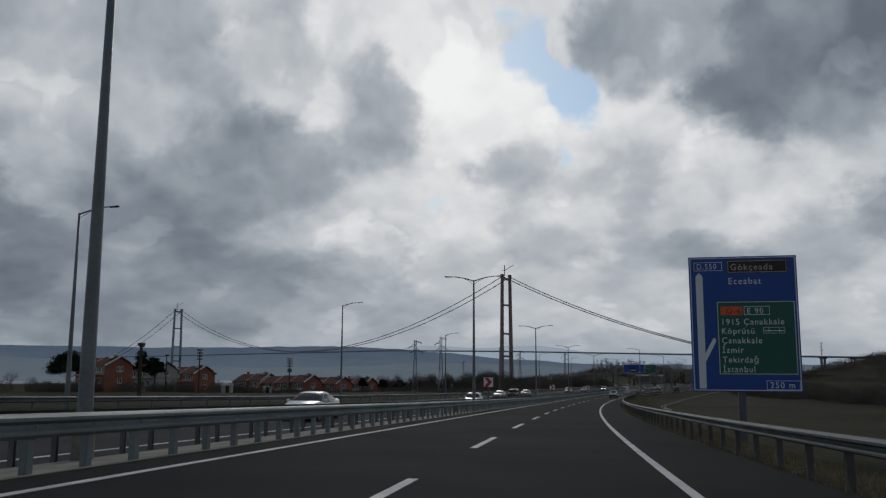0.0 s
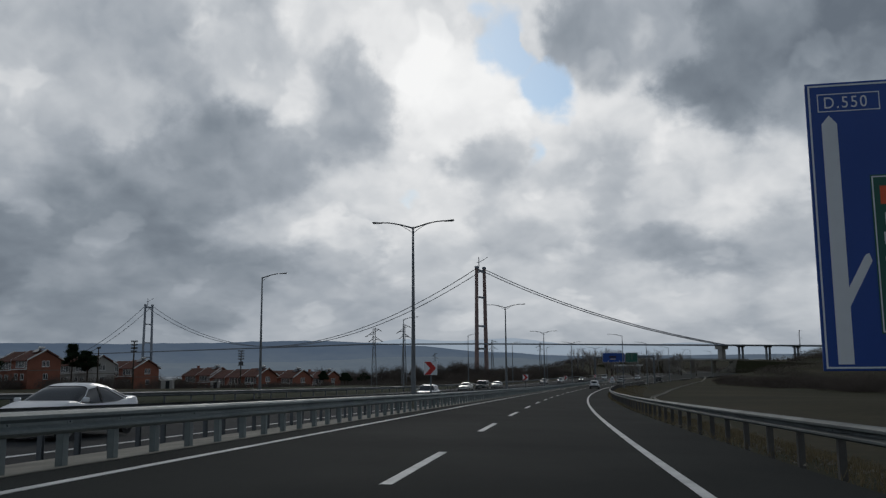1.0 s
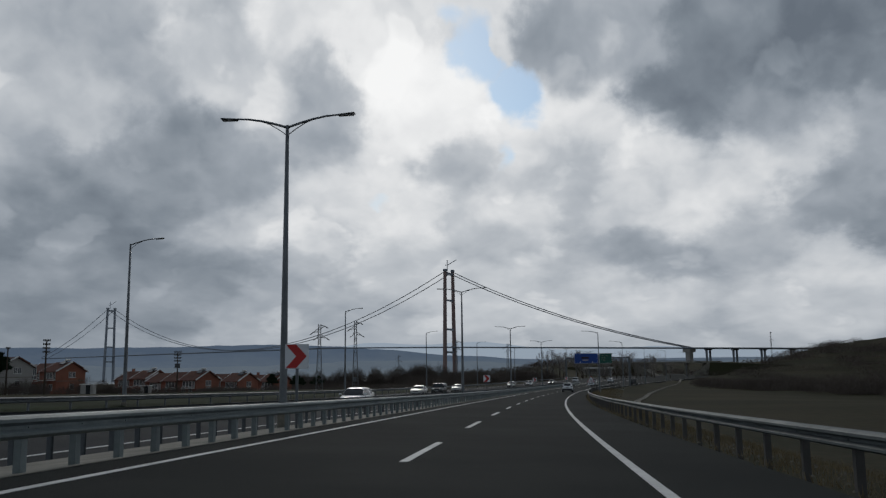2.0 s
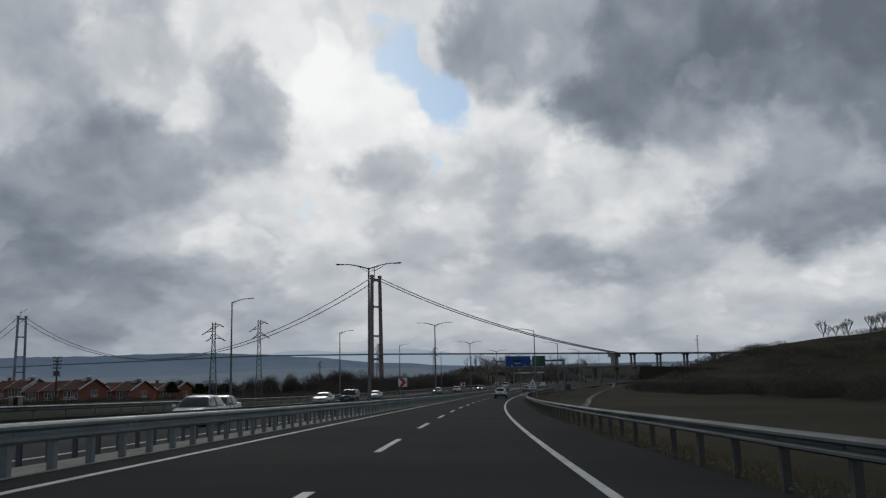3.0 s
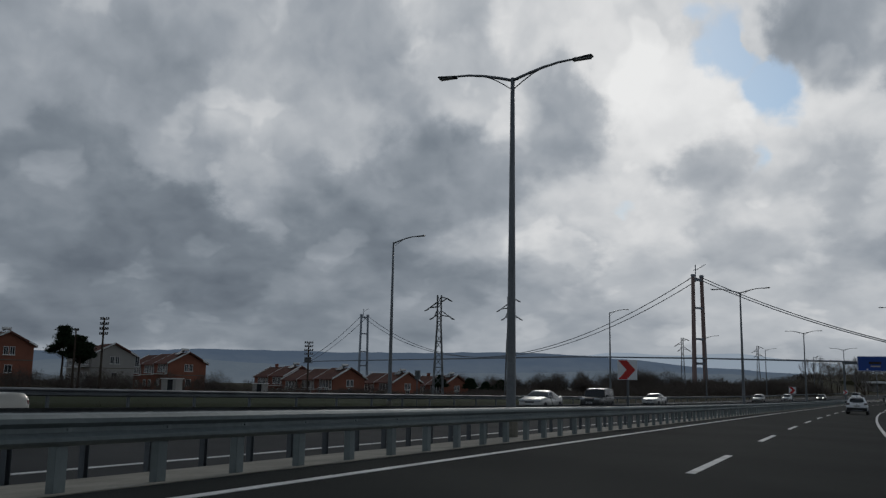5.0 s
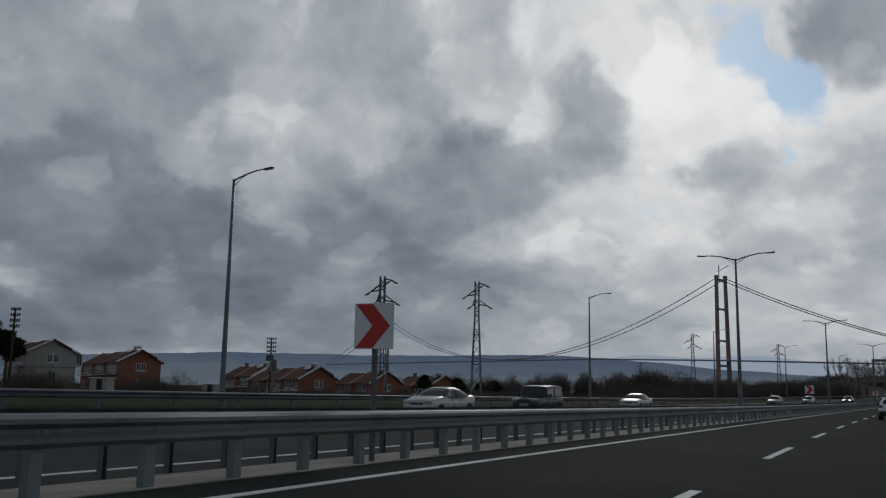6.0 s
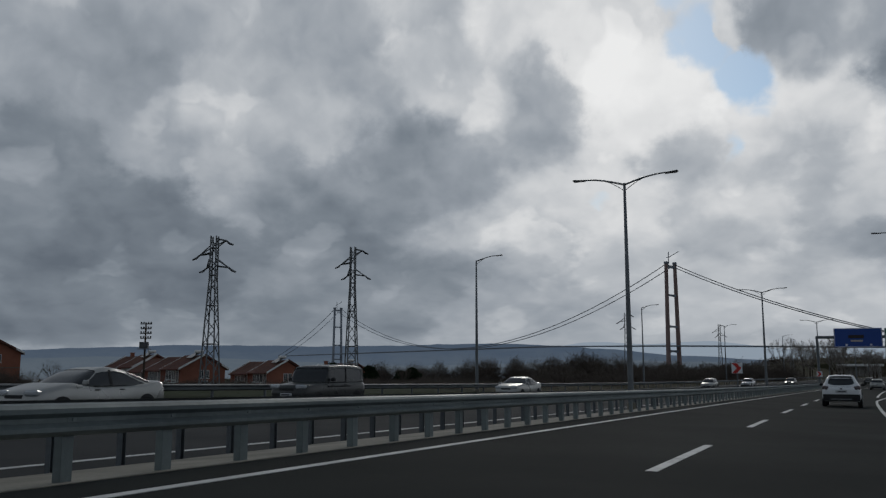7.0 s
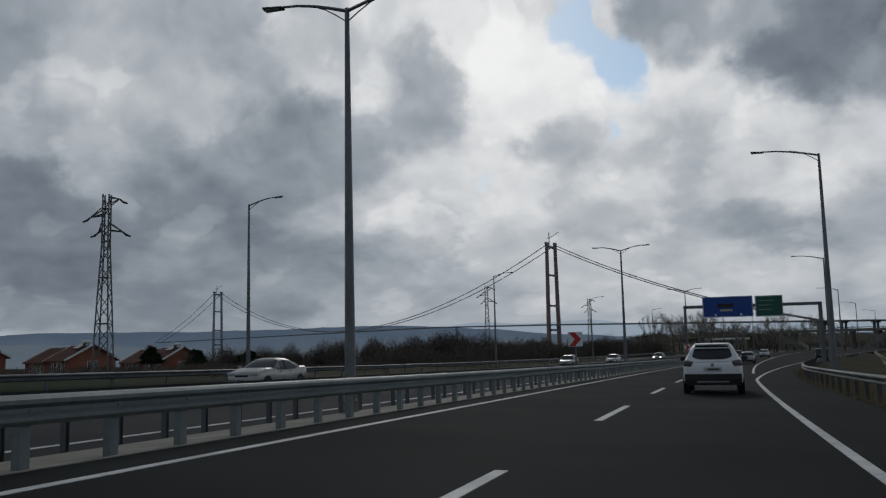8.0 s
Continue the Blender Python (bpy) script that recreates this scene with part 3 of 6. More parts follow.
# ---- the green verge beyond the opposite carriageway ----
def grass_verge():
    stops, lats = steps(-60, 235, 3.0), [-27.9, -29, -31, -34, -38, -43, -49, -56, -64, -74]
    verts, faces = [], []
    n = len(lats)
    for s in stops:
        fade = smooth01(205, 235, s)
        for k, lat in enumerate(lats):
            q = on_road(s, lat)
            verts.append((q.x, q.y, ground_height(q.x, q.y) + 0.14 - 0.4 * fade - (0.4 if k in (0, n - 1) else 0.0)))
    for i in range(len(stops) - 1):
        for k in range(n - 1):
            faces.append((i * n + k, (i + 1) * n + k, (i + 1) * n + k + 1, i * n + k + 1))
    tagged(solid("verge", verts, faces, GRASS, smooth=True), "dark green winter grass beyond the outer guardrail", "verge", "", "structure")


grass_verge()


# ---- guardrails ----
def guardrail(a, b, lat, top, high, side, ground, gap, mat, post_mat, label, bulge=0.11, offset=0.0, wide=0.16, bolts=False):
    """A W-beam on posts. side: +1 when its face looks to the right."""
    rail = thing("guardrail", pose(0, 0, 0), label, "guardrail", "guardrails")
    prof = [(0.0, 0.0), (0.55, 0.06), (1.0, 0.16), (1.0, 0.28), (0.2, 0.42), (0.2, 0.56), (1.0, 0.70), (1.0, 0.84), (0.6, 0.95), (0.0, 1.0)]
    stops = steps(a, b, 4.0)
    verts, faces = [], []
    n = len(prof) * 2
    for s in stops:
        c = lat(s) if callable(lat) else lat
        wob = 0.012 * noise.noise(Vector((s * 0.07, c, 0)))
        for o, z in prof:
            verts.append(on_road(s, c + side * (o * bulge + 0.06), top - high * (1 - z) + wob))
        for o, z in prof[::-1]:
            verts.append(on_road(s, c + side * (o * bulge + 0.052), top - high * (1 - z) + wob))
    for i in range(len(stops) - 1):
        for k in range(n):
            k2 = (k + 1) % n
            faces.append((i * n + k, i * n + k2, (i + 1) * n + k2, (i + 1) * n + k))
    beam = solid("beam", verts, faces, mat, rail)
    # one post: a C-shaped steel section with a spacer block behind the beam
    bm = bmesh.new()
    hgt = top - high * 0.35 - ground + 0.25
    box(bm, 0.03, 0, hgt / 2 - 0.25, 0.008, wide, hgt)
    box(bm, -0.02, wide / 2 - 0.004, hgt / 2 - 0.25, 0.10, 0.008, hgt)
    box(bm, -0.02, -wide / 2 + 0.004, hgt / 2 - 0.25, 0.10, 0.008, hgt)
    me = bpy.data.meshes.new("post")
    bm.to_mesh(me)
    bm.free()
    me.materials.append(post_mat)
    bm = bmesh.new()
    box(bm, 0.045, 0, 0, 0.07, 0.14, high * 0.62, 0.006)
    blk = bpy.data.meshes.new("spacer")
    bm.to_mesh(blk)
    bm.free()
    blk.materials.append(post_mat)
    bm = bmesh.new()
    tube(bm, [(0, 0, 0), (0.018, 0, 0)], [0.017, 0.014], 6)
    nut = bpy.data.meshes.new("bolt")
    bm.to_mesh(nut)
    bm.free()
    nut.materials.append(mat)
    s = a + offset
    while s < b:
        c = lat(s) if callable(lat) else lat
        p = on_road(s, c, ground)
        m = pose(p.x, p.y, p.z, 0, 0, -math.degrees(heading(s)) + (0 if side > 0 else 180) + random.uniform(-2, 2))
        post = shared("post", me, rail, m)
        shared("spacer", blk, post, pose(0, 0, top - high / 2 - ground))
        if bolts:
            shared("bolt", nut, post, pose(0.06 + 0.2 * bulge, 0, top - high * 0.51 - ground))
        s += gap
    return rail


def right_rail(s):
    return edge_right(s) + 2.46


guardrail(-20, 300, -6.70, 0.853, 0.316, 1, 0.09, 1.3445, STEEL, STEEL, "long galvanised steel guardrail on posts along the median", offset=0.42, wide=0.14, bolts=True, bulge=0.085)
guardrail(-20, 300, -9.90, 0.79, 0.34, -1, -0.18, 1.2775, STEEL_DARK, STEEL_DARK, "galvanised guardrail facing the opposite carriageway", offset=1.0, wide=0.09)
guardrail(-20, 260, right_rail, 0.625, 0.245, -1, -0.22, 2.05, STEEL_DULL, POST_BROWN, "galvanised steel guardrail beside the hard shoulder", offset=0.08, wide=0.11, bolts=True)
guardrail(-20, 420, -27.5, 0.95, 0.32, 1, 0.12, 4.0, STEEL_DARK, STEEL_DARK, "weathered guardrail along the outer verge", wide=0.10)

# ---- street lamps ----
def street_lamp(m, tall, arms, label, group, base_h=0.6, reach=1.0):
    """A tapered pole; arms lists +1 or -1 for arms to the right or the left."""
    lamp = thing("street_lamp", m, label, "street lamp", group)
    bm = bmesh.new()
    tube(bm, [(0, 0, -0.3), (0, 0, 0.5), (0, 0, tall * 0.5), (0, 0, tall)], [0.15, 0.145, 0.105, 0.062], 12)
    part("pole", bm, POLE, lamp, smooth=True)
    bm = bmesh.new()
    tube(bm, [(0, 0, -0.3), (0, 0, base_h), (0, 0, base_h + 0.03)], [0.205, 0.20, 0.15], 12)
    part("base_sleeve", bm, CONCRETE, lamp, "pale sleeve round the foot of the pole")
    for sd in arms:
        bm = bmesh.new()
        curve = [(sd * reach * 1.95 * q, 0, tall - 0.08 + 0.40 * math.sin(q * math.pi / 2)) for q in (0, 0.15, 0.3, 0.5, 0.75, 1.0)]
        tube(bm, curve, [0.05, 0.048, 0.045, 0.042, 0.038, 0.034], 8)
        part("arm", bm, POLE, lamp, smooth=True)
        bm = bmesh.new()
        tube(bm, [(sd * 1.3 * q, 0, tall - 0.38 + 0.62 * math.sin(q * math.pi / 2)) for q in (0, 0.25, 0.5, 0.75, 1.0)], 0.018, 6)
        part("stay", bm, POLE, lamp, smooth=True)
        bm = bmesh.new()
        v = box(bm, 0, 0, 0, 0.62, 0.24, 0.085, 0.025)
        for q in bm.verts:
            if q.co.z > 0 and abs(q.co.x) > 0.2:
                q.co.z -= 0.025
        bmesh.ops.transform(bm, matrix=pose(sd * (reach * 1.95 + 0.25), 0, tall + 0.33, 0, -sd * 5, 0), verts=bm.verts)
        head = part("lamp_head", bm, LAMP_BODY, lamp)
        bm = bmesh.new()
        box(bm, sd * (reach * 1.95 + 0.28), 0, tall + 0.276, 0.46, 0.20, 0.012, 0.004, pose(0, 0, 0))
        part("lens", bm, LENS, head, "pale flat lamp lens")
    return lamp


double = None
for s, lat, h in ((-40.4, -8.72, -0.12), (14.55, -8.72, -0.12), (69.75, -8.70, -0.14), (123.94, -8.50, -0.14), (178.39, -8.70, -0.38), (232.3, -8.72, -0.36), (287, -8.72, -0.3), (341.5, -8.72, -0.3), (396, -8.72, -0.3), (450.5, -8.72, -0.3), (505, -8.72, -0.3)):
    m = facing(s, lat, h)
    if double is None:
        double = street_lamp(m, 10.85, (1, -1), "tall galvanised street lamp with two curved arms in the median", "median street lamps")
    else:
        copy_thing(double, m)
single = None
for s, lat in ((-9.8, -28.95), (44.5, -28.6), (96.8, -28.95), (152.0, -28.55), (205.8, -28.95), (259, -28.95), (312, -28.95), (368, -28.95), (424, -28.95), (480, -28.95)):
    m = facing(s, lat, 0.14)
    if single is None:
        single = street_lamp(m, 11.45, (1,), "tall galvanised street lamp with one curved arm beside the outer guardrail", "outer street lamps", 0.3)
    else:
        copy_thing(single, m)
right = None
for s in (202.5, 252, 304, 358, 412):
    m = facing(s, 4.98 + max(0, s - 202) * 0.075, -0.25)
    if right is None:
        right = street_lamp(m, 11.1, (-1,), "tall street lamp with one arm reaching over the shoulder", "shoulder street lamps", 0.3, 1.3)
    else:
        copy_thing(right, m)


# ---- chevrons in the median ----
def chevron_sign(m, group="chevron signs"):
    c = thing("chevron_sign", m, "white square chevron sign with a red arrow on a steel post", "road sign", group)
    bm = bmesh.new()
    box(bm, 0, 0, 1.2, 0.08, 0.06, 2.7, 0.01)
    part("post", bm, STEEL_DARK, c)
    bm = bmesh.new()
    box(bm, 0, -0.045, 2.55, 0.72, 0.02, 0.72, 0.006)
    board = part("board", bm, SIGN_WHITE, c)
    bm = bmesh.new()
    o = [(-0.33, 0.345), (-0.02, 0.345), (0.30, 0.0), (-0.02, -0.345), (-0.33, -0.345), (-0.02, 0.0)]
    top = [bm.verts.new((x, -0.062, 2.55 + z)) for x, z in o]
    low = [bm.verts.new((x, -0.056, 2.55 + z)) for x, z in o]
    for k in ((0, 1, 2, 5), (2, 3, 4, 5)):
        bm.faces.new([top[q] for q in k])
    for k in range(6):
        bm.faces.new((top[k], top[(k + 1) % 6], low[(k + 1) % 6], low[k]))
    part("arrow", bm, SIGN_RED, board, "red chevron arrow")
    return c


chev = chevron_sign(facing(65.4, -6.93, -0.38))
for s in (131.7, 201.0, 270.0):
    copy_thing(chev, facing(s, -6.93, -0.40))

# ---- the large direction sign ----
def lettering(name, text, size, x, z, y, mat, parent, spacing=1.12, align="LEFT", wide=1.0, thin=0.0):
    """Words as flat raised letters, upright and facing along -y."""
    cu = bpy.data.curves.new(name, "FONT")
    cu.body, cu.size, cu.space_character, cu.align_x, cu.extrude = text, size, spacing, align, 0.003
    cu.offset = thin
    tmp = bpy.data.objects.new(name, cu)
    scene.collection.objects.link(tmp)
    me = bpy.data.meshes.new_from_object(tmp.evaluated_get(bpy.context.evaluated_depsgraph_get()))
    bpy.data.objects.remove(tmp)
    me.transform(pose(x, y, z, 90) @ Matrix.Diagonal((wide, 1, 1, 1)))
    me.materials.clear()
    me.materials.append(mat)
    ob = new(name, me)
    ob.parent = parent
    return ob


def plate(name, x0, z0, x1, z1, y, mat, parent, label="", thick=0.006):
    bm = bmesh.new()
    box(bm, (x0 + x1) / 2, y - thick / 2, (z0 + z1) / 2, x1 - x0, thick, z1 - z0)
    return part(name, bm, mat, parent, label)


def rim_frame(name, x0, z0, x1, z1, y, w, mat, parent, label=""):
    bm = bmesh.new()
    for cx, cz, wx, wz in (((x0 + x1) / 2, z0 + w / 2, x1 - x0, w), ((x0 + x1) / 2, z1 - w / 2, x1 - x0, w), (x0 + w / 2, (z0 + z1) / 2, w, z1 - z0 - 2 * w), (x1 - w / 2, (z0 + z1) / 2, w, z1 - z0 - 2 * w)):
        box(bm, cx, y - 0.003, cz, wx, 0.006, wz)
    return part(name, bm, mat, parent, label)


def direction_sign():
    W, H = 4.46, 5.82
    sg = thing("direction_sign", pose(7.85, 37.75, 0.30, 0, 0, -4.5), "tall blue direction sign with a green panel and white lettering", "road sign")
    X = lambda u: (u - 0.5) * W
    Z = lambda v: (1 - v) * H
    bm = bmesh.new()
    box(bm, 0, 0, H / 2, W, 0.05, H, 0.012)
    board = part("board", bm, SIGN_BLUE, sg)
    for x in (-0.22,):
        bm = bmesh.new()
        box(bm, x, 0.15, H * 0.44 - 1.3, 0.30, 0.20, H * 0.9 + 2.6, 0.012)
        part("post", bm, STEEL_DARK, sg, "galvanised steel sign post")
    for z in (0.7, 2.2, 3.7, 5.2):
        bm = bmesh.new()
        box(bm, 0, 0.045, z, W * 0.96, 0.04, 0.08)
        part("rail", bm, STEEL_DARK, sg)
    y = -0.026
    rim_frame("border", X(0.012), Z(0.992), X(0.988), Z(0.008), y, 0.035, SIGN_WHITE, board, "thin white border")
    rim_frame("frame", X(0.05), Z(0.105), X(0.315), Z(0.04), y, 0.02, SIGN_WHITE, board)
    lettering("lettering", "D.550", 0.34, X(0.075), Z(0.092), y - 0.002, SIGN_WHITE, board, 1.2, wide=0.86)
    plate("panel", X(0.36), Z(0.125), X(0.915), Z(0.03), y, SIGN_BLACK, board, "dark brown name panel")
    rim_frame("frame", X(0.368), Z(0.121), X(0.907), Z(0.034), y - 0.006, 0.02, SIGN_CREAM, board)
    lettering("lettering", "Gökçeada", 0.40, X(0.39), Z(0.103), y - 0.009, SIGN_CREAM, board, 1.2, wide=0.92)
    lettering("lettering", "Eceabat", 0.40, X(0.365), Z(0.208), y - 0.002, SIGN_WHITE, board, 1.2, wide=0.92)
    # the arrow: a straight shaft with a branch to the right
    bm = bmesh.new()
    shaft = [(0.062, 0.978), (0.128, 0.978), (0.128, 0.148), (0.095, 0.118), (0.062, 0.148)]
    branch = [(0.128, 0.72), (0.128, 0.785), (0.232, 0.632), (0.222, 0.605), (0.205, 0.61)]
    for pts in (shaft, branch):
        up_, lo = [bm.verts.new((X(u), y - 0.004, Z(v))) for u, v in pts], [bm.verts.new((X(u), y + 0.002, Z(v))) for u, v in pts]
        bm.faces.new(up_)
        for k in range(len(pts)):
            bm.faces.new((up_[k], up_[(k + 1) % len(pts)], lo[(k + 1) % len(pts)], lo[k]))
    part("arrow", bm, SIGN_WHITE, board, "white direction arrow")
    green = plate("green_panel", X(0.248), Z(0.878), X(0.968), Z(0.335), y, SIGN_GREEN, board, "dark green motorway panel")
    rim_frame("frame", X(0.254), Z(0.873), X(0.962), Z(0.340), y - 0.006, 0.025, SIGN_WHITE, board)
    yy = y - 0.0085
    plate("tab", X(0.285), Z(0.438), X(0.485), Z(0.375), y - 0.006, SIGN_ORANGE, board, "orange-red road number tab")
    lettering("lettering", "O-6", 0.33, X(0.335), Z(0.428), y - 0.0135, SIGN_BLACK, board, 1.2)
    rim_frame("frame", X(0.50), Z(0.438), X(0.735), Z(0.375), y - 0.006, 0.02, SIGN_WHITE, board)
    lettering("lettering", "E 90", 0.33, X(0.525), Z(0.428), yy, SIGN_WHITE, board, 1.2)
    for words, v in (("1915 Çanakkale", 0.510), ("Köprüsü", 0.577), ("Çanakkale", 0.647), ("İzmir", 0.717), ("Tekirdağ", 0.788), ("İstanbul", 0.858)):
        lettering("lettering", words, 0.37, X(0.283), Z(v), yy, SIGN_WHITE, board, 1.17, wide=0.93)
    rim_frame("frame", X(0.67), Z(0.575), X(0.865), Z(0.530), y - 0.006, 0.016, SIGN_WHITE, board)
    bm = bmesh.new()
    box(bm, X(0.768), yy, Z(0.556), 0.80, 0.005, 0.03)
    for u in (0.72, 0.815):
        box(bm, X(u), yy - 0.001, Z(0.552), 0.03, 0.005, 0.16)
    part("bridge_symbol", bm, SIGN_WHITE, board)
    rim_frame("frame", X(0.675), Z(0.985), X(0.978), Z(0.918), y - 0.001, 0.02, SIGN_WHITE, board)
    lettering("lettering", "250 m", 0.36, X(0.705), Z(0.972), y - 0.004, SIGN_WHITE, board, 1.2, wide=0.95)
    return sg


direction_sign()


# ---- warning sign by the shoulder ----
def warning_sign(m):
    w = thing("warning_sign", m, "white triangular warning sign with a small plate on a post", "road sign")
    bm = bmesh.new()
    tube(bm, [(0, 0.03, -1.9), (0, 0.03, 2.5)], 0.04, 8)
    part("post", bm, STEEL_DARK, w)
    for name, r, y, mat in (("rim", 0.60, 0.0, SIGN_RED), ("face", 0.53, -0.012, SIGN_WHITE)):
        bm = bmesh.new()
        pts = [(r * math.sin(k * math.tau / 3), 2.15 + r * math.cos(k * math.tau / 3)) for k in range(3)]
        a, b = [bm.verts.new((x, y - 0.01, z)) for x, z in pts], [bm.verts.new((x, y, z)) for x, z in pts]
        bm.faces.new(a)
        bm.faces.new(b[::-1])
        for k in range(3):
            bm.faces.new((a[k], a[(k + 1) % 3], b[(k + 1) % 3], b[k]))
        part(name, bm, mat, w)
    bm = bmesh.new()
    box(bm, 0, -0.024, 2.02, 0.07, 0.006, 0.34)
    box(bm, 0, -0.024, 2.08, 0.28, 0.006, 0.07)
    part("symbol", bm, PLASTIC, w)
    plate("plate", -0.45, 1.42, 0.45, 1.76, 0.0, SIGN_WHITE, w)
    plate("bar", -0.30, 1.54, 0.30, 1.64, -0.008, PLASTIC, w, "dark bar of small writing")
    return w


warning_sign(facing(143, 4.2, 0.30) @ Matrix.Scale(0.78, 4))


def verge_sign(m):
    v = thing("verge_sign", m, "small dark sign board seen from behind on a post", "road sign")
    bm = bmesh.new()
    tube(bm, [(0, 0, -0.4), (0, 0, 2.6)], 0.035, 8)
    part("post", bm, STEEL_DARK, v)
    bm = bmesh.new()
    box(bm, 0, 0.05, 2.35, 0.46, 0.02, 0.62, 0.006)
    part("board", bm, LATTICE, v, "dull grey back of the board")
    return v


verge_sign(facing(155.1, -28.1, 0.0))

# ---- gantry over the road ----
def gantry():
    g = thing("sign_gantry", facing(279, 0, -0.1, 8), "steel gantry across the carriageway with a blue and a green sign", "gantry")
    L, R, Hb = -7.9, 9.4, 7.75
    for x, w in ((L, 0.32), (R, 0.46)):
        bm = bmesh.new()
        box(bm, x, 0, Hb / 2 - 0.3, w, 0.4, Hb + 0.9, 0.03)
        part("column", bm, STEEL_DARK, g)
    bm = bmesh.new()
    box(bm, (L + R) / 2, 0, Hb, R - L + 0.4, 0.35, 0.42, 0.03)
    part("beam", bm, STEEL_DARK, g)
    for x0, x1, mat, z0, z1, words in ((-5.55, 0.95, SIGN_BLUE, 6.25, 9.05, 1), (1.25, 4.75, SIGN_GREEN, 6.2, 9.0, 0)):
        bm = bmesh.new()
        box(bm, (x0 + x1) / 2, -0.26, (z0 + z1) / 2, x1 - x0, 0.06, z1 - z0, 0.02)
        b = part("board", bm, mat, g, "blue sign board" if words else "green sign board")
        rim_frame("border", x0 + 0.05, z0 + 0.05, x1 - 0.05, z1 - 0.05, -0.29, 0.05, SIGN_WHITE, b)
        if words:
            plate("panel", -3.6, 7.55, -1.5, 8.05, -0.29, SIGN_BLACK, b, "dark brown name panel")
            for x in (-3.9, -0.6):
                plate("arrow_bar", x - 0.14, 6.45, x + 0.14, 6.72, -0.29, SIGN_WHITE, b)
            plate("writing_bar", -3.3, 7.05, -1.7, 7.3, -0.29, SIGN_CREAM, b)
        else:
            for z, a, c in ((8.3, 1.7, 4.2), (7.7, 1.7, 3.8), (7.1, 1.7, 4.0)):
                plate("writing_bar", a, z, c - 0.6, z + 0.05, -0.29, SIGN_CREAM, b)
    return g


gantry()

# ---- the suspension bridge over the strait ----
TA, TB = Vector((-155.4, 2422.3, 0)), Vector((-1720, 3615.4, 0))
SPAN = (TB - TA).length
AXIS = (TB - TA).normalized()
ACROSS = Vector((-AXIS.y, AXIS.x, 0)) * -1
SEA, TOP, DECK = -41.0, 275.0, 58.0


def deck_level(d):
    """Deck height, d metres from the near tower towards the far one."""
    return DECK + 2 + (min(d, 500) * 0.020 if d >= 0 else d * 0.0275)


def bridge_point(d, side, z):
    p = TA + AXIS * d + ACROSS * side
    return Vector((p.x, p.y, z))


def suspension_bridge():
    br = thing("suspension_bridge", pose(0, 0, 0), "very long suspension bridge across the strait, two red-brown towers, the far one greyed with painted haze", "bridge")
    for d in (0.0, SPAN):
        legs = []
        bm = bmesh.new()
        for sd in (-1, 1):
            rings = []
            for k in range(9):
                f = k / 8
                z = SEA + (TOP - SEA) * f
                off, w = 21.5 - 5.0 * f, 5.6 - 1.4 * f
                ring = [bridge_point(d + a * w, sd * off + b * w * 0.9, z) for a, b in ((-1, -0.6), (-0.6, -1), (0.6, -1), (1, -0.6), (1, 0.6), (0.6, 1), (-0.6, 1), (-1, 0.6))]
                rings.append([bm.verts.new(q) for q in ring])
            for u, w_ in zip(rings, rings[1:]):
                for k in range(8):
                    bm.faces.new((u[k], u[(k + 1) % 8], w_[(k + 1) % 8], w_[k]))
            bm.faces.new(rings[-1])
        # the far tower takes grey for red: haze put into its colour
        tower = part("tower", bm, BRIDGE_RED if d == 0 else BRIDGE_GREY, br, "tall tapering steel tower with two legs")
        for z, h in ((TOP - 7, 9), (192, 6.5), (110, 6.5), (DECK - 12, 7)):
            f = (z - SEA) / (TOP - SEA)
            off = 21.5 - 5.0 * f
            bm = bmesh.new()
            ring = []
            for sd in (-off, off):
                ring.append([bm.verts.new(bridge_point(d + a * 3.2, sd, z + b * h / 2)) for a, b in ((-1, -1), (1, -1), (1, 1), (-1, 1))])
            mid = [bm.verts.new(bridge_point(d + a * 3.0, 0, z + b * h * 0.34 + 0.6)) for a, b in ((-1, -1), (1, -1), (1, 1), (-1, 1))]
            for u, w_ in ((ring[0], mid), (mid, ring[1])):
                for k in range(4):
                    bm.faces.new((u[k], u[(k + 1) % 4], w_[(k + 1) % 4], w_[k]))
            part("crossbeam", bm, BRIDGE_GREY, tower)
        for sd in (-16.5, 16.5):
            bm = bmesh.new()
            q = bridge_point(d, sd, TOP + 3)
            box(bm, q.x, q.y, q.z, 11, 11, 7, 1.5)
            part("saddle_housing", bm, BRIDGE_GREY, tower)
        bm = bmesh.new()
        q = bridge_point(d, -6, 0)
        tube(bm, [(q.x, q.y, TOP), (q.x, q.y, TOP + 33)], 1.3, 5)
        tube(bm, [(q.x - 6, q.y, TOP + 18), (q.x + 2, q.y, TOP + 19), (q.x + 26, q.y, TOP + 33)], 0.9, 4)
        part("crane", bm, BRIDGE_GREY, tower, "small construction crane on the tower top")
    stops = [-1500 + i * 60 for i in range(75)]
    bm = bmesh.new()
    prof = [(-22, 0.5), (-20, 2.0), (20, 2.0), (22, 0.5), (15, -1.6), (-15, -1.6)]
    last = None
    for d in stops:
        z = deck_level(d)
        ring = [bm.verts.new(bridge_point(d, a, z + h)) for a, h in prof]
        if last:
            for k in range(6):
                bm.faces.new((last[k], last[(k + 1) % 6], ring[(k + 1) % 6], ring[k]))
        last = ring
    part("deck", bm, BRIDGE_GREY, br, "slim grey steel deck")
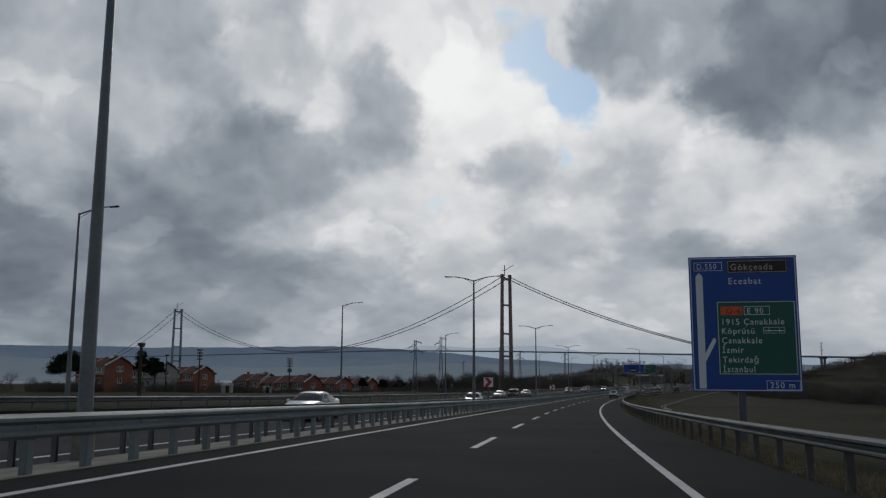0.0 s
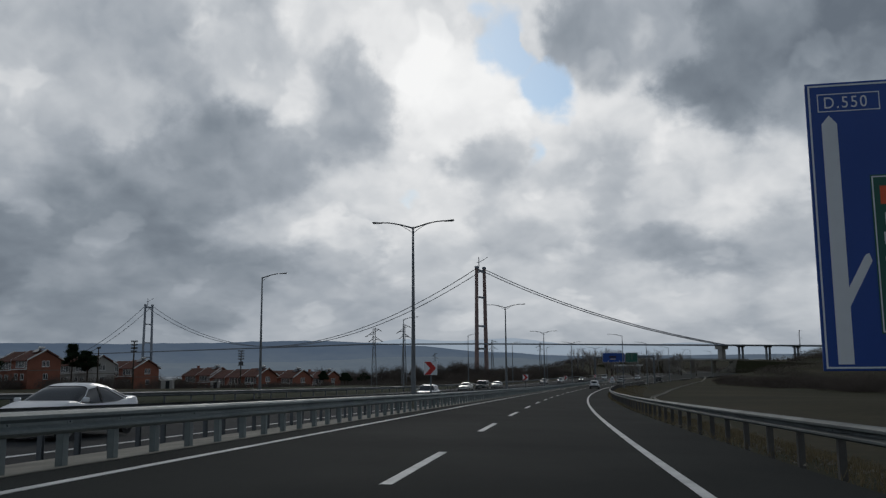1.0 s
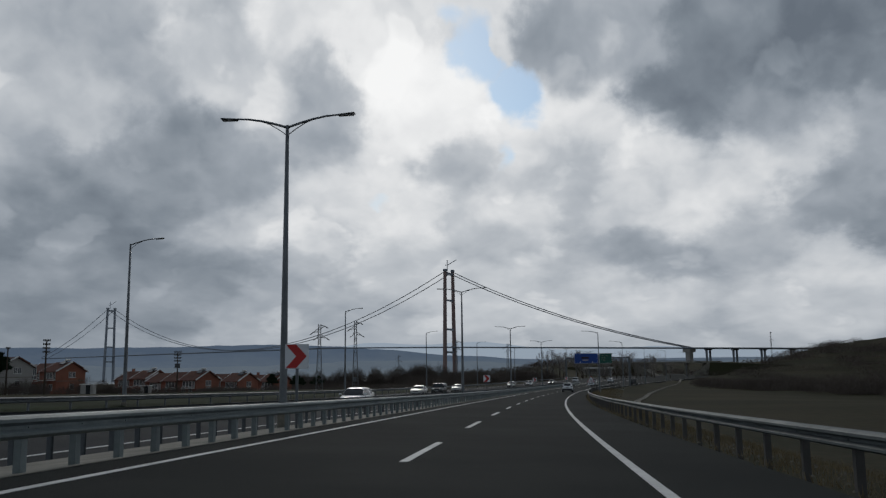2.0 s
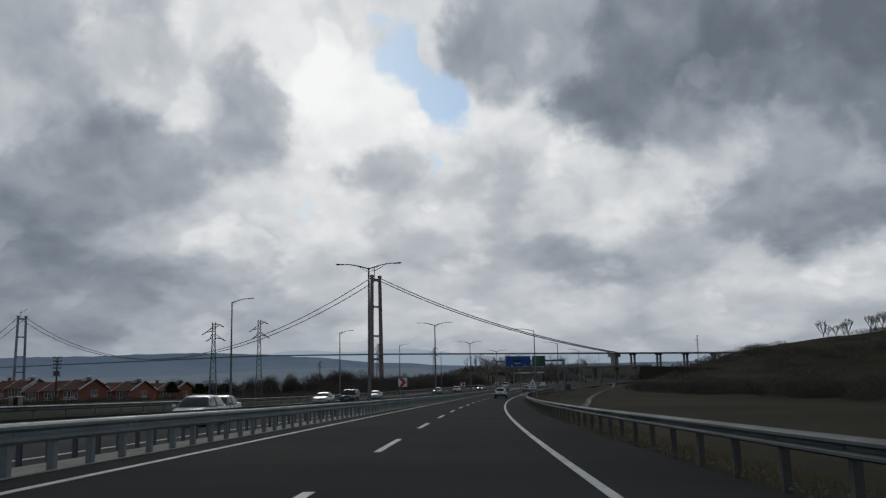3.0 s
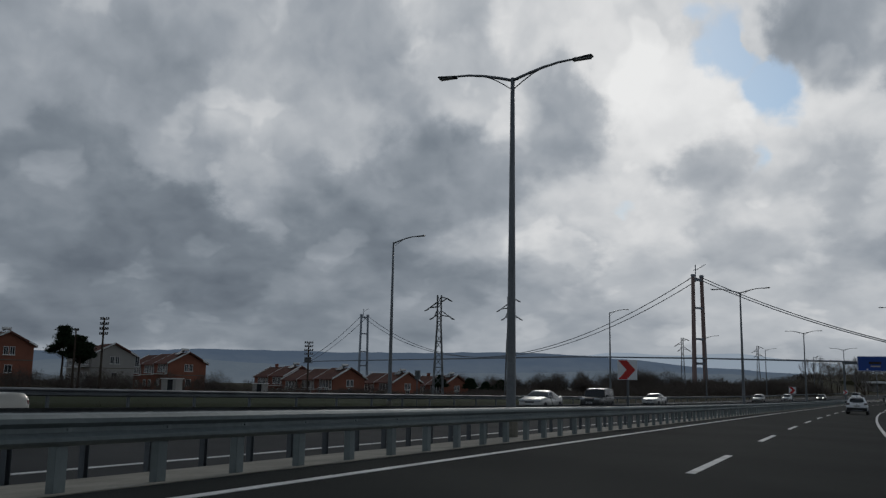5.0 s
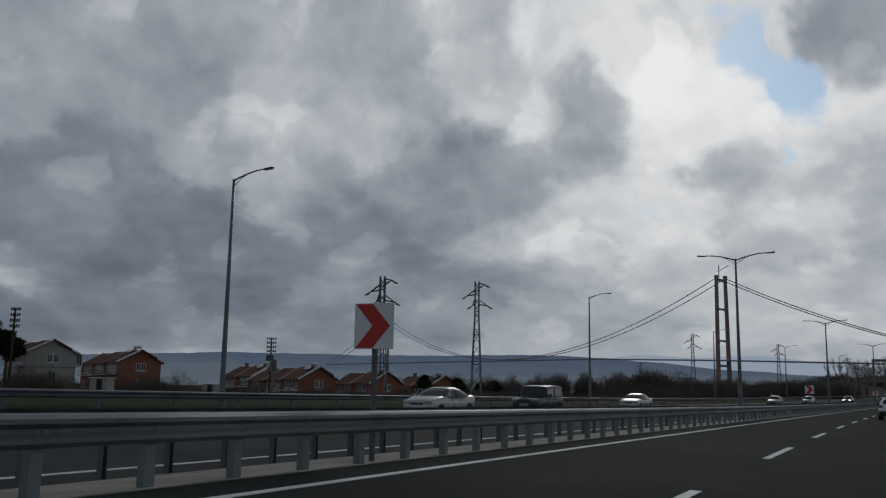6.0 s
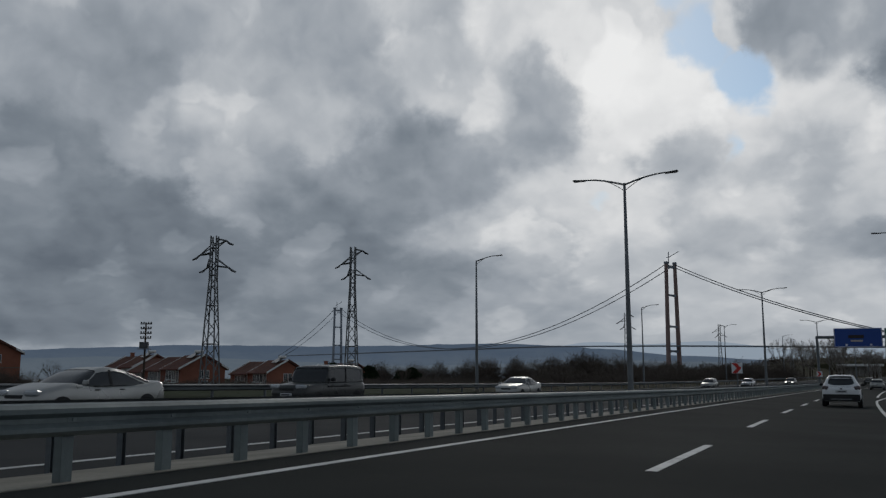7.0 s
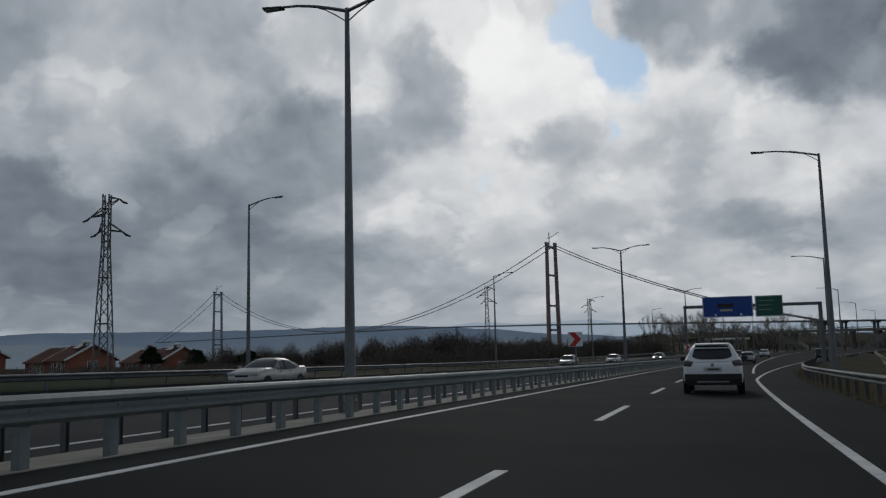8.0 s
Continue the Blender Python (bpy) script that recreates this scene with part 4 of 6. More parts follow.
    for sd in (-16.5, 16.5):
        for a, b, za, zb, low, mat in ((0, SPAN / 2, TOP, 74.0, 0, CABLE), (SPAN / 2, SPAN, 74.0, TOP, 1, CABLE_HAZED), (-717, 0, deck_level(-717) + 2, TOP, None, CABLE), (SPAN, SPAN + 770, TOP, 50, None, CABLE_HAZED)):
            pts = []
            for k in range(33):
                f = k / 32
                z = za + (zb - za) * f - 95 * f * (1 - f) if low is None else 74.0 + (TOP - 74.0) * (f - (1 - low)) ** 2
                pts.append(bridge_point(a + (b - a) * f, sd, z))
            bm = bmesh.new()
            tube(bm, pts, 1.15, 5)
            part("cable", bm, mat, br, "thick main cable")
    for i, d in enumerate((-717, -762, -823, -884, -945, -1006, -1067, -1128)):
        z = deck_level(d)
        bm = bmesh.new()
        big = i == 0
        for sd in ((-9, 9) if not big else (0,)):
            w = 9 if big else 2.2
            v = [bm.verts.new(bridge_point(d + a * (5 if big else 1.7), sd + b * w, q)) for q in (z - 90, z - 1.5) for a, b in ((-1, -1), (1, -1), (1, 1), (-1, 1))]
            for k in range(4):
                bm.faces.new((v[k], v[(k + 1) % 4], v[4 + (k + 1) % 4], v[4 + k]))
            bm.faces.new(v[4:])
        cap = [bm.verts.new(bridge_point(d + a * (9 if big else 3.2), b * 14, q)) for q in (z - (9 if big else 4.0), z - 1.5) for a, b in ((-1, -1), (1, -1), (1, 1), (-1, 1))]
        for k in range(4):
            bm.faces.new((cap[k], cap[(k + 1) % 4], cap[4 + (k + 1) % 4], cap[4 + k]))
        bm.faces.new(cap[:4])
        part("pier", bm, STUCCO if big else BRIDGE_GREY, br, "concrete viaduct pier")
    return br


suspension_bridge()

# ---- lattice pylons and wooden poles ----
def bar_between(bm, a, b, r):
    tube(bm, [a, b], r, 4, False)


def lattice_pylon(m, tall, label="slender dark steel lattice pylon with three short arms", group="lattice pylons"):
    py = thing("lattice_pylon", m, label, "pylon", group)
    half = lambda z: 0.66 - 0.42 * min(z / (tall * 0.72), 1.0)
    levels = [tall * f for f in (0, 0.10, 0.20, 0.29, 0.38, 0.46, 0.54, 0.61, 0.68, 0.74, 0.80, 0.86, 0.92, 1.0)]
    corner = ((-1, -1), (1, -1), (1, 1), (-1, 1))
    for cx, cy in corner:
        bm = bmesh.new()
        tube(bm, [(cx * half(z), cy * half(z), z - (1.0 if z == 0 else 0)) for z in (0, tall * 0.4, tall * 0.72, tall)], 0.065, 4)
        part("leg", bm, LATTICE, py)
    for k in range(4):
        bm = bmesh.new()
        (ax, ay), (bx, by) = corner[k], corner[(k + 1) % 4]
        for i, (z0, z1) in enumerate(zip(levels, levels[1:])):
            p = lambda c, z: (c[0] * half(z), c[1] * half(z), z)
            a, b = (corner[k], corner[(k + 1) % 4]) if i % 2 else (corner[(k + 1) % 4], corner[k])
            bar_between(bm, p(a, z0), p(b, z1), 0.036)
            if i % 3 == 0:
                bar_between(bm, p(corner[k], z0), p(corner[(k + 1) % 4], z0), 0.045)
        tagged(part("bracing", bm, LATTICE, py), kind="stuff")
    for z, sd, reach in ((tall - 0.25, 1, 1.0), (tall * 0.885, -1, 1.25), (tall * 0.80, 1, 1.3), (tall * 0.80, -1, 0.6)):
        bm = bmesh.new()
        for y in (-0.28, 0.28):
            bar_between(bm, (sd * 0.3, y, z), (sd * reach, 0, z - 0.15), 0.06)
            bar_between(bm, (sd * 0.3, y, z + 0.55 if z < tall - 1 else z - 0.55), (sd * reach, 0, z - 0.15), 0.055)
        arm = part("arm", bm, LATTICE, py)
        bm = bmesh.new()
        tube(bm, [(sd * reach, 0, z - 0.15), (sd * (reach + 0.3), 0, z - 0.40), (sd * (reach + 0.62), 0, z - 0.52)], [0.07, 0.10, 0.07], 5)
        part("insulator", bm, LAMP_BODY, arm)
    return py


def on_ground(x, y, turn=0.0, sink=0.0):
    return pose(x, y, ground_height(x, y) - sink, 0, 0, turn)


for i, (x, y, top, turn) in enumerate(((-34.4, 198.5, 8.6, 12), (-31.0, 217.9, 10.2, 12), (-15.1, 311.9, 9.0, 8), (1.5, 372, 9.5, 5), (24, 470, 9.0, 0), (208, 719, 26.0, 0), (-60, 520, 8, 0), (60, 640, 10, 0))):
    lattice_pylon(on_ground(x, y, turn), top - ground_height(x, y))


def wooden_pole(m, tall, transformer=True, arms=3, wide=1.0):
    wp = thing("utility_pole", m, "dark weathered utility pole with stacked insulator arms", "utility pole", "utility poles")
    bm = bmesh.new()
    tube(bm, [(0, 0, -1), (0, 0, tall * 0.6), (0, 0, tall)], [0.20, 0.16, 0.12], 8)
    part("pole", bm, BARK, wp)
    for k in range(arms):
        z = tall - 0.25 - k * 0.75
        bm = bmesh.new()
        box(bm, 0, 0.12, z, (2.0 - 0.15 * (k % 2)) * wide, 0.12, 0.16)
        arm = part("crossarm", bm, LATTICE, wp)
        for x in (-0.85 * wide, -0.4 * wide, 0.4 * wide, 0.85 * wide):
            bm = bmesh.new()
            tube(bm, [(x, 0.12, z + 0.05), (x, 0.12, z + 0.18), (x, 0.12, z + 0.34)], [0.06, 0.14, 0.09], 6)
            part("insulator", bm, LAMP_BODY, arm)
    if transformer:
        bm = bmesh.new()
        box(bm, 0, -0.45, tall - 0.6 - arms * 0.75, 1.3, 0.7, 1.0, 0.05)
        part("transformer", bm, LAMP_BODY, wp, "dark transformer box")
        bm = bmesh.new()
        box(bm, 0, -0.2, tall - 1.2 - arms * 0.75, 1.9, 1.1, 0.12)
        part("platform", bm, LATTICE, wp)
    return wp


for x, y, top, tr, arms, wide in ((-89.5, 201.3, 6.5, False, 4, 0.68), (-82.2, 250.1, 5.1, True, 4, 0.9), (-40, 76.6, 3.7, False, 2, 0.28), (-101.7, 208.4, 5.3, False, 1, 0.4)):
    wooden_pole(on_ground(x, y, 20), top - ground_height(x, y), tr, arms, wide)

# ---- houses beyond the verge ----
def gable_box(bm, x0, x1, y0, y1, eave, ridge_z):
    """Walls with gables at both ends in x."""
    ym = (y0 + y1) / 2
    v = [bm.verts.new(p) for p in ((x0, y0, -1.5), (x1, y0, -1.5), (x1, y1, -1.5), (x0, y1, -1.5), (x0, y0, eave), (x1, y0, eave), (x1, y1, eave), (x0, y1, eave), (x0, ym, ridge_z), (x1, ym, ridge_z))]
    for f in ((0, 1, 5, 4), (2, 3, 7, 6), (1, 2, 6, 9, 5), (3, 0, 4, 8, 7), (4, 5, 9, 8), (6, 7, 8, 9)):
        bm.faces.new([v[k] for k in f])


def roof_slope(bm, x0, x1, ya, za, yb, zb, thick=0.16):
    """One slope of a tiled roof; its top rises and falls with the rows of tiles."""
    n = max(4, int((x1 - x0) / 0.28)) // 2 * 2
    xs = [x0 + (x1 - x0) * k / n for k in range(n + 1)]
    top = [[bm.verts.new((x, y, z + thick + (0.06 if k % 2 else 0.0))) for k, x in enumerate(xs)] for y, z in ((ya, za), (yb, zb))]
    low = [[bm.verts.new((x, y, z)) for x in (x0, x1)] for y, z in ((ya, za), (yb, zb))]
    for k in range(n):
        bm.faces.new((top[0][k], top[0][k + 1], top[1][k + 1], top[1][k]))
    bm.faces.new((low[0][0], low[0][1], low[1][1], low[1][0]))
    bm.faces.new([low[0][0]] + top[0] + [low[0][1]])
    bm.faces.new([low[1][0]] + top[1] + [low[1][1]])
    for k, i in ((0, 0), (n, 1)):
        bm.faces.new((low[0][i], top[0][k], top[1][k], low[1][i]))


def house_window(parent, x, y, z, w, h, face):
    """A framed window on a wall that faces +x ('x') or -y ('y')."""
    m = pose(x, y, z, 0, 0, 90) if face == "x" else pose(x, y, z)
    bm = bmesh.new()
    for cx, cz, wx, wz in ((0, h / 2, w + 0.12, 0.08), (0, -h / 2, w + 0.12, 0.08), (-w / 2, 0, 0.07, h), (w / 2, 0, 0.07, h), (0, 0, 0.05, h)):
        box(bm, cx, -0.03, cz, wx, 0.10, wz)
    bmesh.ops.transform(bm, matrix=m, verts=bm.verts)
    fr = part("window", bm, TRIM, parent, "white window frame")
    bm = bmesh.new()
    box(bm, 0, -0.005, 0, w - 0.06, 0.03, h - 0.06)
    bmesh.ops.transform(bm, matrix=m, verts=bm.verts)
    part("pane", bm, GLASS, fr, "dark glass")
    bm = bmesh.new()
    box(bm, 0, -0.08, -h / 2 - 0.08, w + 0.25, 0.2, 0.07)
    bmesh.ops.transform(bm, matrix=m, verts=bm.verts)
    part("sill", bm, TRIM, fr)


def rake_cap(parent, x, a, b, mat, label=""):
    """A raised cap on a roof's edge, from a to b across the slope at x; a and b are (y, z)."""
    bm = bmesh.new()
    lo, hi = Vector((x, a[0], a[1] + 0.10)), Vector((x, b[0], b[1] + 0.10))
    n, t = Vector((0, 0, 0.30)), Vector((0.20, 0, 0))
    q = [bm.verts.new(v) for v in (lo, hi, hi + n, lo + n, lo + t, hi + t, hi + n + t, lo + n + t)]
    for f in ((0, 1, 2, 3), (7, 6, 5, 4), (0, 4, 5, 1), (1, 5, 6, 2), (2, 6, 7, 3), (3, 7, 4, 0)):
        bm.faces.new([q[k] for k in f])
    part("bargeboard", bm, mat, parent, label)


def house(peak, wall, label, seed, turn=-26.0, units=2, wide=8.2, deep=6.3, bay=False):
    """Attached two-storey units under one ridge; peak is the top of the gable towards the road."""
    rnd = random.Random(seed)
    x, y, z = peak
    gz = ground_height(x - 4, y)
    h = z - gz - 0.4
    ob = thing("house", pose(x, y, gz, 0, 0, turn), label, "house", "houses by the road")
    rise, over = 2.1, 0.45
    sl = rise / (wide / 2)
    y0, y1 = -wide / 2, wide / 2
    for k in range(units):
        x1, x0 = -deep * k, -deep * (k + 1)
        drop = 0.22 * k
        ridge_z, eave = h - drop, h - rise - drop
        bm = bmesh.new()
        gable_box(bm, x0 + (0.004 if k else 0), x1, y0, y1, eave, ridge_z)
        w_ob = part("wall", bm, wall, ob)
        front = x1 + (over if k == 0 else 0.02)
        bm = bmesh.new()
        roof_slope(bm, x0, front, y0 - over, eave - over * sl, 0, ridge_z)
        roof_slope(bm, x0, front, y1 + over, eave - over * sl, 0, ridge_z)
        roof = part("roof", bm, TILE, ob, "dark red clay tile roof")
        foot, mid_ = (y1 + over, eave - over * sl), (y1 * 0.76, eave + rise * 0.24)
        rake_cap(roof, front - 0.1, (y0 - over, eave - over * sl), (0, ridge_z), TRIM, "white bargeboard")
        rake_cap(roof, front - 0.1, mid_, (0, ridge_z), TILE)
        rake_cap(roof, front - 0.1, foot, mid_, TRIM, "white foot of the bargeboard")
        if k == units - 1:
            rake_cap(roof, x0 + 0.1, (y0 - over, eave - over * sl), (0, ridge_z), TRIM, "white bargeboard")
        up_z, low_z = eave - 1.0, max(eave - 3.8, 1.2)
        if k == 0:
            for yy in (-0.25, 0.75):
                house_window(w_ob, x1, yy, up_z + 0.15, 0.72, 1.3, "x")
            house_window(w_ob, x1, 0.3, low_z, 1.1, 1.25, "x")
            bm = bmesh.new()
            box(bm, x1 + 0.02, 0, eave - 2.35, 0.12, wide - 0.05, 0.14)
            part("string_course", bm, STONE, w_ob, "pale string course")
        # glazed corner and balcony on the side wall
        house_window(w_ob, x1 - 0.75, y0, up_z - 0.1, 0.8, 1.9, "y")
        for step_ in (1.95, 3.05, 4.15):
            house_window(w_ob, x1 - step_, y0, up_z, 0.95, 1.45, "y")
        house_window(w_ob, x1 - 2.0, y0, low_z, 1.2, 1.3, "y")
        house_window(w_ob, x1 - 4.4, y0, low_z, 1.2, 1.3, "y")
        bm = bmesh.new()
        box(bm, x1 - 3.0, y0 - 0.5, up_z - 1.15, 4.2, 1.0, 0.14, 0.02)
        slab = part("balcony", bm, TRIM, ob, "narrow balcony slab")
        for xx in (-1.0, -2.0, -3.0, -4.0, -5.0):
            bm = bmesh.new()
            box(bm, x1 + xx, y0 - 0.96, up_z - 0.65, 0.05, 0.05, 0.9)
            part("baluster", bm, STEEL_DARK, slab)
        bm = bmesh.new()
        box(bm, x1 - 3.0, y0 - 0.96, up_z - 0.18, 4.2, 0.06, 0.06)
        part("rail", bm, STEEL_DARK, slab)
        if k == 0 and bay:
            bm = bmesh.new()
            box(bm, x1 - 0.8, y1 + 0.55, up_z - 0.1, 1.3, 1.1, 2.2, 0.03)
            part("bay", bm, wall, ob)
            house_window(w_ob, x1 - 0.14, y1 + 0.55, up_z, 0.8, 1.9, "x")
        if k == 0 and rnd.random() < 0.8:
            bm = bmesh.new()
            tube(bm, [(x1 - 1.5, -0.7, ridge_z + 0.75), (x1 - 1.5, 0.7, ridge_z + 0.75)], 0.27, 10)
            tank = part("solar_heater", bm, TRIM, roof, "white solar water tank")
            bm = bmesh.new()
            box(bm, x1 - 1.5, -1.1, ridge_z + 0.1, 1.9, 1.7, 0.10, 0.02, pose(0, 0, 0, 28))
            part("panel", bm, GLASS, tank, "dark solar panel")
            for xx in (-0.6, 0.6):
                bm = bmesh.new()
                box(bm, x1 - 1.5 + xx, 0, ridge_z + 0.3, 0.06, 0.06, 0.8)
                part("leg", bm, STEEL_DARK, tank)
        if k == 1 and rnd.random() < 0.5:
            bm = bmesh.new()
            box(bm, x0 + 2.2, 0.4, ridge_z + 0.35, 0.7, 0.55, 1.0, 0.03)
            box(bm, x0 + 2.2, 0.4, ridge_z + 0.88, 0.85, 0.7, 0.12)
            part("chimney", bm, wall, roof)
    return ob


BR = "two-storey brick-red house with a tiled roof and white bargeboards"
house((-113.3, 205.8, 4.95), BRICK, BR, 1)
house((-111.6, 228.4, 3.95), STUCCO, "two-storey pale grey house with a dark tiled roof", 2, bay=True)
house((-107.0, 244.5, 2.85), BRICK, BR, 3, units=3)
house((-95.4, 269.6, 0.65), BRICK, BR, 4)
house((-77.4, 258.8, 0.3), BRICK, BR, 5, units=3)
house((-72.2, 277.1, -0.35), BRICK, BR, 6)
house((-67.2, 295.9, -0.8), BRICK, BR, 7)


# ---- low garden wall and sheds by the houses ----
def shed(x, y, w, d, h, mat, label):
    s = thing("shed", on_ground(x, y, 10, 0.1), label, "shed", "sheds")
    bm = bmesh.new()
    box(bm, 0, 0, h / 2, w, d, h, 0.04)
    part("wall", bm, mat, s)
    bm = bmesh.new()
    box(bm, 0, 0, h + 0.06, w + 0.4, d + 0.4, 0.12, 0.02)
    part("roof", bm, TRIM, s)
    bm = bmesh.new()
    box(bm, w * 0.1, -d / 2 - 0.02, 1.0, 0.9, 0.06, 2.0)
    part("door", bm, GLASS, s)
    return s


shed(-88, 216, 2.6, 2.2, 2.1, STUCCO, "small pale shed with a flat roof")
shed(-84, 236, 2.2, 2.0, 2.0, STUCCO, "small pale shed with a flat roof")


# ---- canopy building far along the road ----
def canopy(m):
    c = thing("service_canopy", m, "low building with a white flat canopy on columns", "building")
    bm = bmesh.new()
    box(bm, 0, 0, 4.6, 17, 8, 0.9, 0.05)
    part("roof", bm, TRIM, c)
    for x in (-7, -3.5, 0, 3.5, 7):
        bm = bmesh.new()
        box(bm, x, -3, 2.0, 0.4, 0.4, 4.6)
        part("column", bm, STUCCO, c)
    bm = bmesh.new()
    box(bm, 0, 2.0, 2.0, 15, 3, 4.6)
    part("wall", bm, STUCCO, c)
    return c


canopy(on_ground(52, 520, -10, 0.2))


# ---- overpass over the road, far ahead ----
def overpass(m):
    o = thing("overpass", m, "low concrete overpass with sloped pale abutments", "bridge")
    bm = bmesh.new()
    box(bm, -3, 0, 7.5, 52, 11, 1.1, 0.1)
    part("deck", bm, CONCRETE, o)
    for y in (-5.3, 5.3):
        bm = bmesh.new()
        box(bm, -3, y, 8.6, 52, 0.12, 0.12)
        for k in range(18):
            box(bm, -28 + k * 2.94, y, 8.3, 0.1, 0.1, 0.7)
        part("railing", bm, STEEL_DARK, o)
    for x in (-19, -8.5, 4, 14):
        for y in (-3.4, 0, 3.4):
            bm = bmesh.new()
            tube(bm, [(x, y, -0.8), (x, y, 7.0)], 0.55, 10)
            part("pier", bm, CONCRETE, o)
        bm = bmesh.new()
        box(bm, x, 0, 6.6, 1.3, 9.5, 0.8, 0.08)
        part("pier_cap", bm, CONCRETE, o)
    for sd, x0 in ((-1, -23.0), (1, 17.0)):
        bm = bmesh.new()
        run, far = 11.0, 46.0
        rows_ = [[(x0 - sd * run, -7, -1), (x0 - sd * run, 7, -1)], [(x0, -7, 6.9), (x0, 7, 6.9)], [(x0 + sd * 1.5, -7, 6.9), (x0 + sd * 1.5, 7, 6.9)]]
        vs = [[bm.verts.new(p) for p in r] for r in rows_]
        for u, w in zip(vs, vs[1:]):
            bm.faces.new((u[0], u[1], w[1], w[0]))
        low = [bm.verts.new((x0 + sd * 1.5, y, -1)) for y in (-7, 7)]
        bm.faces.new((vs[0][0], vs[1][0], vs[2][0], low[0]))
        bm.faces.new((vs[0][1], vs[1][1], vs[2][1], low[1]))
        part("abutment", bm, CONCRETE, o, "pale sloped concrete abutment")
        bm = bmesh.new()
        e = [(x0 + sd * 1.5, -7, 7.3), (x0 + sd * 1.5, 7, 7.3), (x0 + sd * far, 7, 5.2), (x0 + sd * far, -7, 5.2)]
        f = [(x0 + sd * 1.5, -18, -2), (x0 + sd * 1.5, 18, -2), (x0 + sd * (far + 30), 18, -2), (x0 + sd * (far + 30), -18, -2)]
        e, f = [bm.verts.new(p) for p in e], [bm.verts.new(p) for p in f]
        bm.faces.new(e)
        for k in range(4):
            bm.faces.new((e[k], e[(k + 1) % 4], f[(k + 1) % 4], f[k]))
        part("embankment", bm, GROUND, o, "dark grassy embankment")
    return o


overpass(facing(540, 0, 0))

# ---- trees and thickets ----
def prism(verts, faces, a, b, ra, rb):
    """A three-sided twig from a to b."""
    d = (b - a)
    if d.length < 1e-4:
        return
    d.normalize()
    u = d.cross(Vector((0.3, 0.9, 0.2))).normalized()
    w = d.cross(u)
    i = len(verts)
    for p, r in ((a, ra), (b, rb)):
        for k in range(3):
            verts.append(p + (u * math.cos(k * 2.094) + w * math.sin(k * 2.094)) * r)
    for k in range(3):
        faces.append((i + k, i + (k + 1) % 3, i + 3 + (k + 1) % 3, i + 3 + k))


def grow(verts, faces, a, way, length, r, depth, rnd, spread_, rise):
    b = a + way * length
    prism(verts, faces, a, b, r, r * 0.72)
    if depth == 0:
        return
    for k in range(rnd.choice((2, 3, 3))):
        w = (way + Vector((rnd.uniform(-1, 1), rnd.uniform(-1, 1), rnd.uniform(-0.35, 0.6) + rise)) * spread_).normalized()
        grow(verts, faces, a + way * length * rnd.uniform(0.55, 1.0), w, length * rnd.uniform(0.58, 0.82), r * rnd.uniform(0.5, 0.66), depth - 1, rnd, spread_, rise)


def bare_tree_meshes(seed, tall, depth=6, spread_=0.55, rise=0.25, twigs=TWIG, fat=1.0):
    rnd = random.Random(seed)
    tv, tf, cv, cf = [], [], [], []
    trunk = tall * 0.26
    prism(tv, tf, Vector((0, 0, -0.6)), Vector((0, 0, trunk * 0.5)), 0.026 * tall, 0.021 * tall)
    prism(tv, tf, Vector((0, 0, trunk * 0.5)), Vector((rnd.uniform(-0.2, 0.2), rnd.uniform(-0.2, 0.2), trunk)), 0.021 * tall, 0.017 * tall)
    for k in range(5):
        a = k * 1.256 + rnd.uniform(-0.4, 0.4)
        w = Vector((math.cos(a) * 0.6, math.sin(a) * 0.6, rnd.uniform(0.7, 1.4))).normalized()
        grow(cv, cf, Vector((0, 0, trunk * rnd.uniform(0.7, 1.0))), w, tall * rnd.uniform(0.20, 0.27), 0.0085 * tall * fat, depth - 2, rnd, spread_, rise)
    return mesh_of("trunk", tv, tf, BARK), mesh_of("crown", cv, cf, twigs)


BARE = [bare_tree_meshes(11, 8.0, 7), bare_tree_meshes(12, 8.0, 7, 0.45, 0.4), bare_tree_meshes(13, 8.0, 7, 0.7, 0.1)]
POPLAR = [bare_tree_meshes(21, 14.0, 8, 0.36, 0.55, HAZED_TWIG), bare_tree_meshes(22, 14.0, 8, 0.42, 0.42, HAZED_TWIG), bare_tree_meshes(23, 14.0, 8, 0.5, 0.35, HAZED_TWIG)]


COLUMN = [bare_tree_meshes(31, 14.0, 8, 0.34, 0.9, HAZED_TWIG, 1.9), bare_tree_meshes(32, 14.0, 8, 0.40, 0.75, HAZED_TWIG, 1.9)]


def bare_tree(x, y, scale, kind, turn, label="leafless grey-brown tree with fine twigs", group="bare trees"):
    t = thing("bare_tree", on_ground(x, y, turn), label, "tree", group)
    for me, name in zip(kind, ("trunk", "crown")):
        shared(name, me, t, Matrix.Diagonal((scale, scale, scale, 1)))
    return t


rnd = random.Random(5)
# leafless poplars along the far road side
for i in range(24):
    bare_tree(20 + i * 2.4 + rnd.uniform(-2, 2), 440 + rnd.uniform(-18, 30), rnd.uniform(0.7, 1.15), POPLAR[i % 3], rnd.uniform(0, 360), "tall leafless poplar with upright twigs", "poplars")
# trees among the houses and the hedge
for x, y, sc in ((-128, 236, 0.9), (-90, 262, 0.6), (-84, 250, 0.4), (-112, 262, 0.9), (-80, 226, 0.4), (-95, 232, 0.5), (-58, 300, 0.7), (-62, 318, 0.7), (-150, 215, 0.9), (-140, 190, 0.8), (-148, 176, 0.9)):
    bare_tree(x, y, sc, BARE[rnd.randrange(3)], rnd.uniform(0, 360))
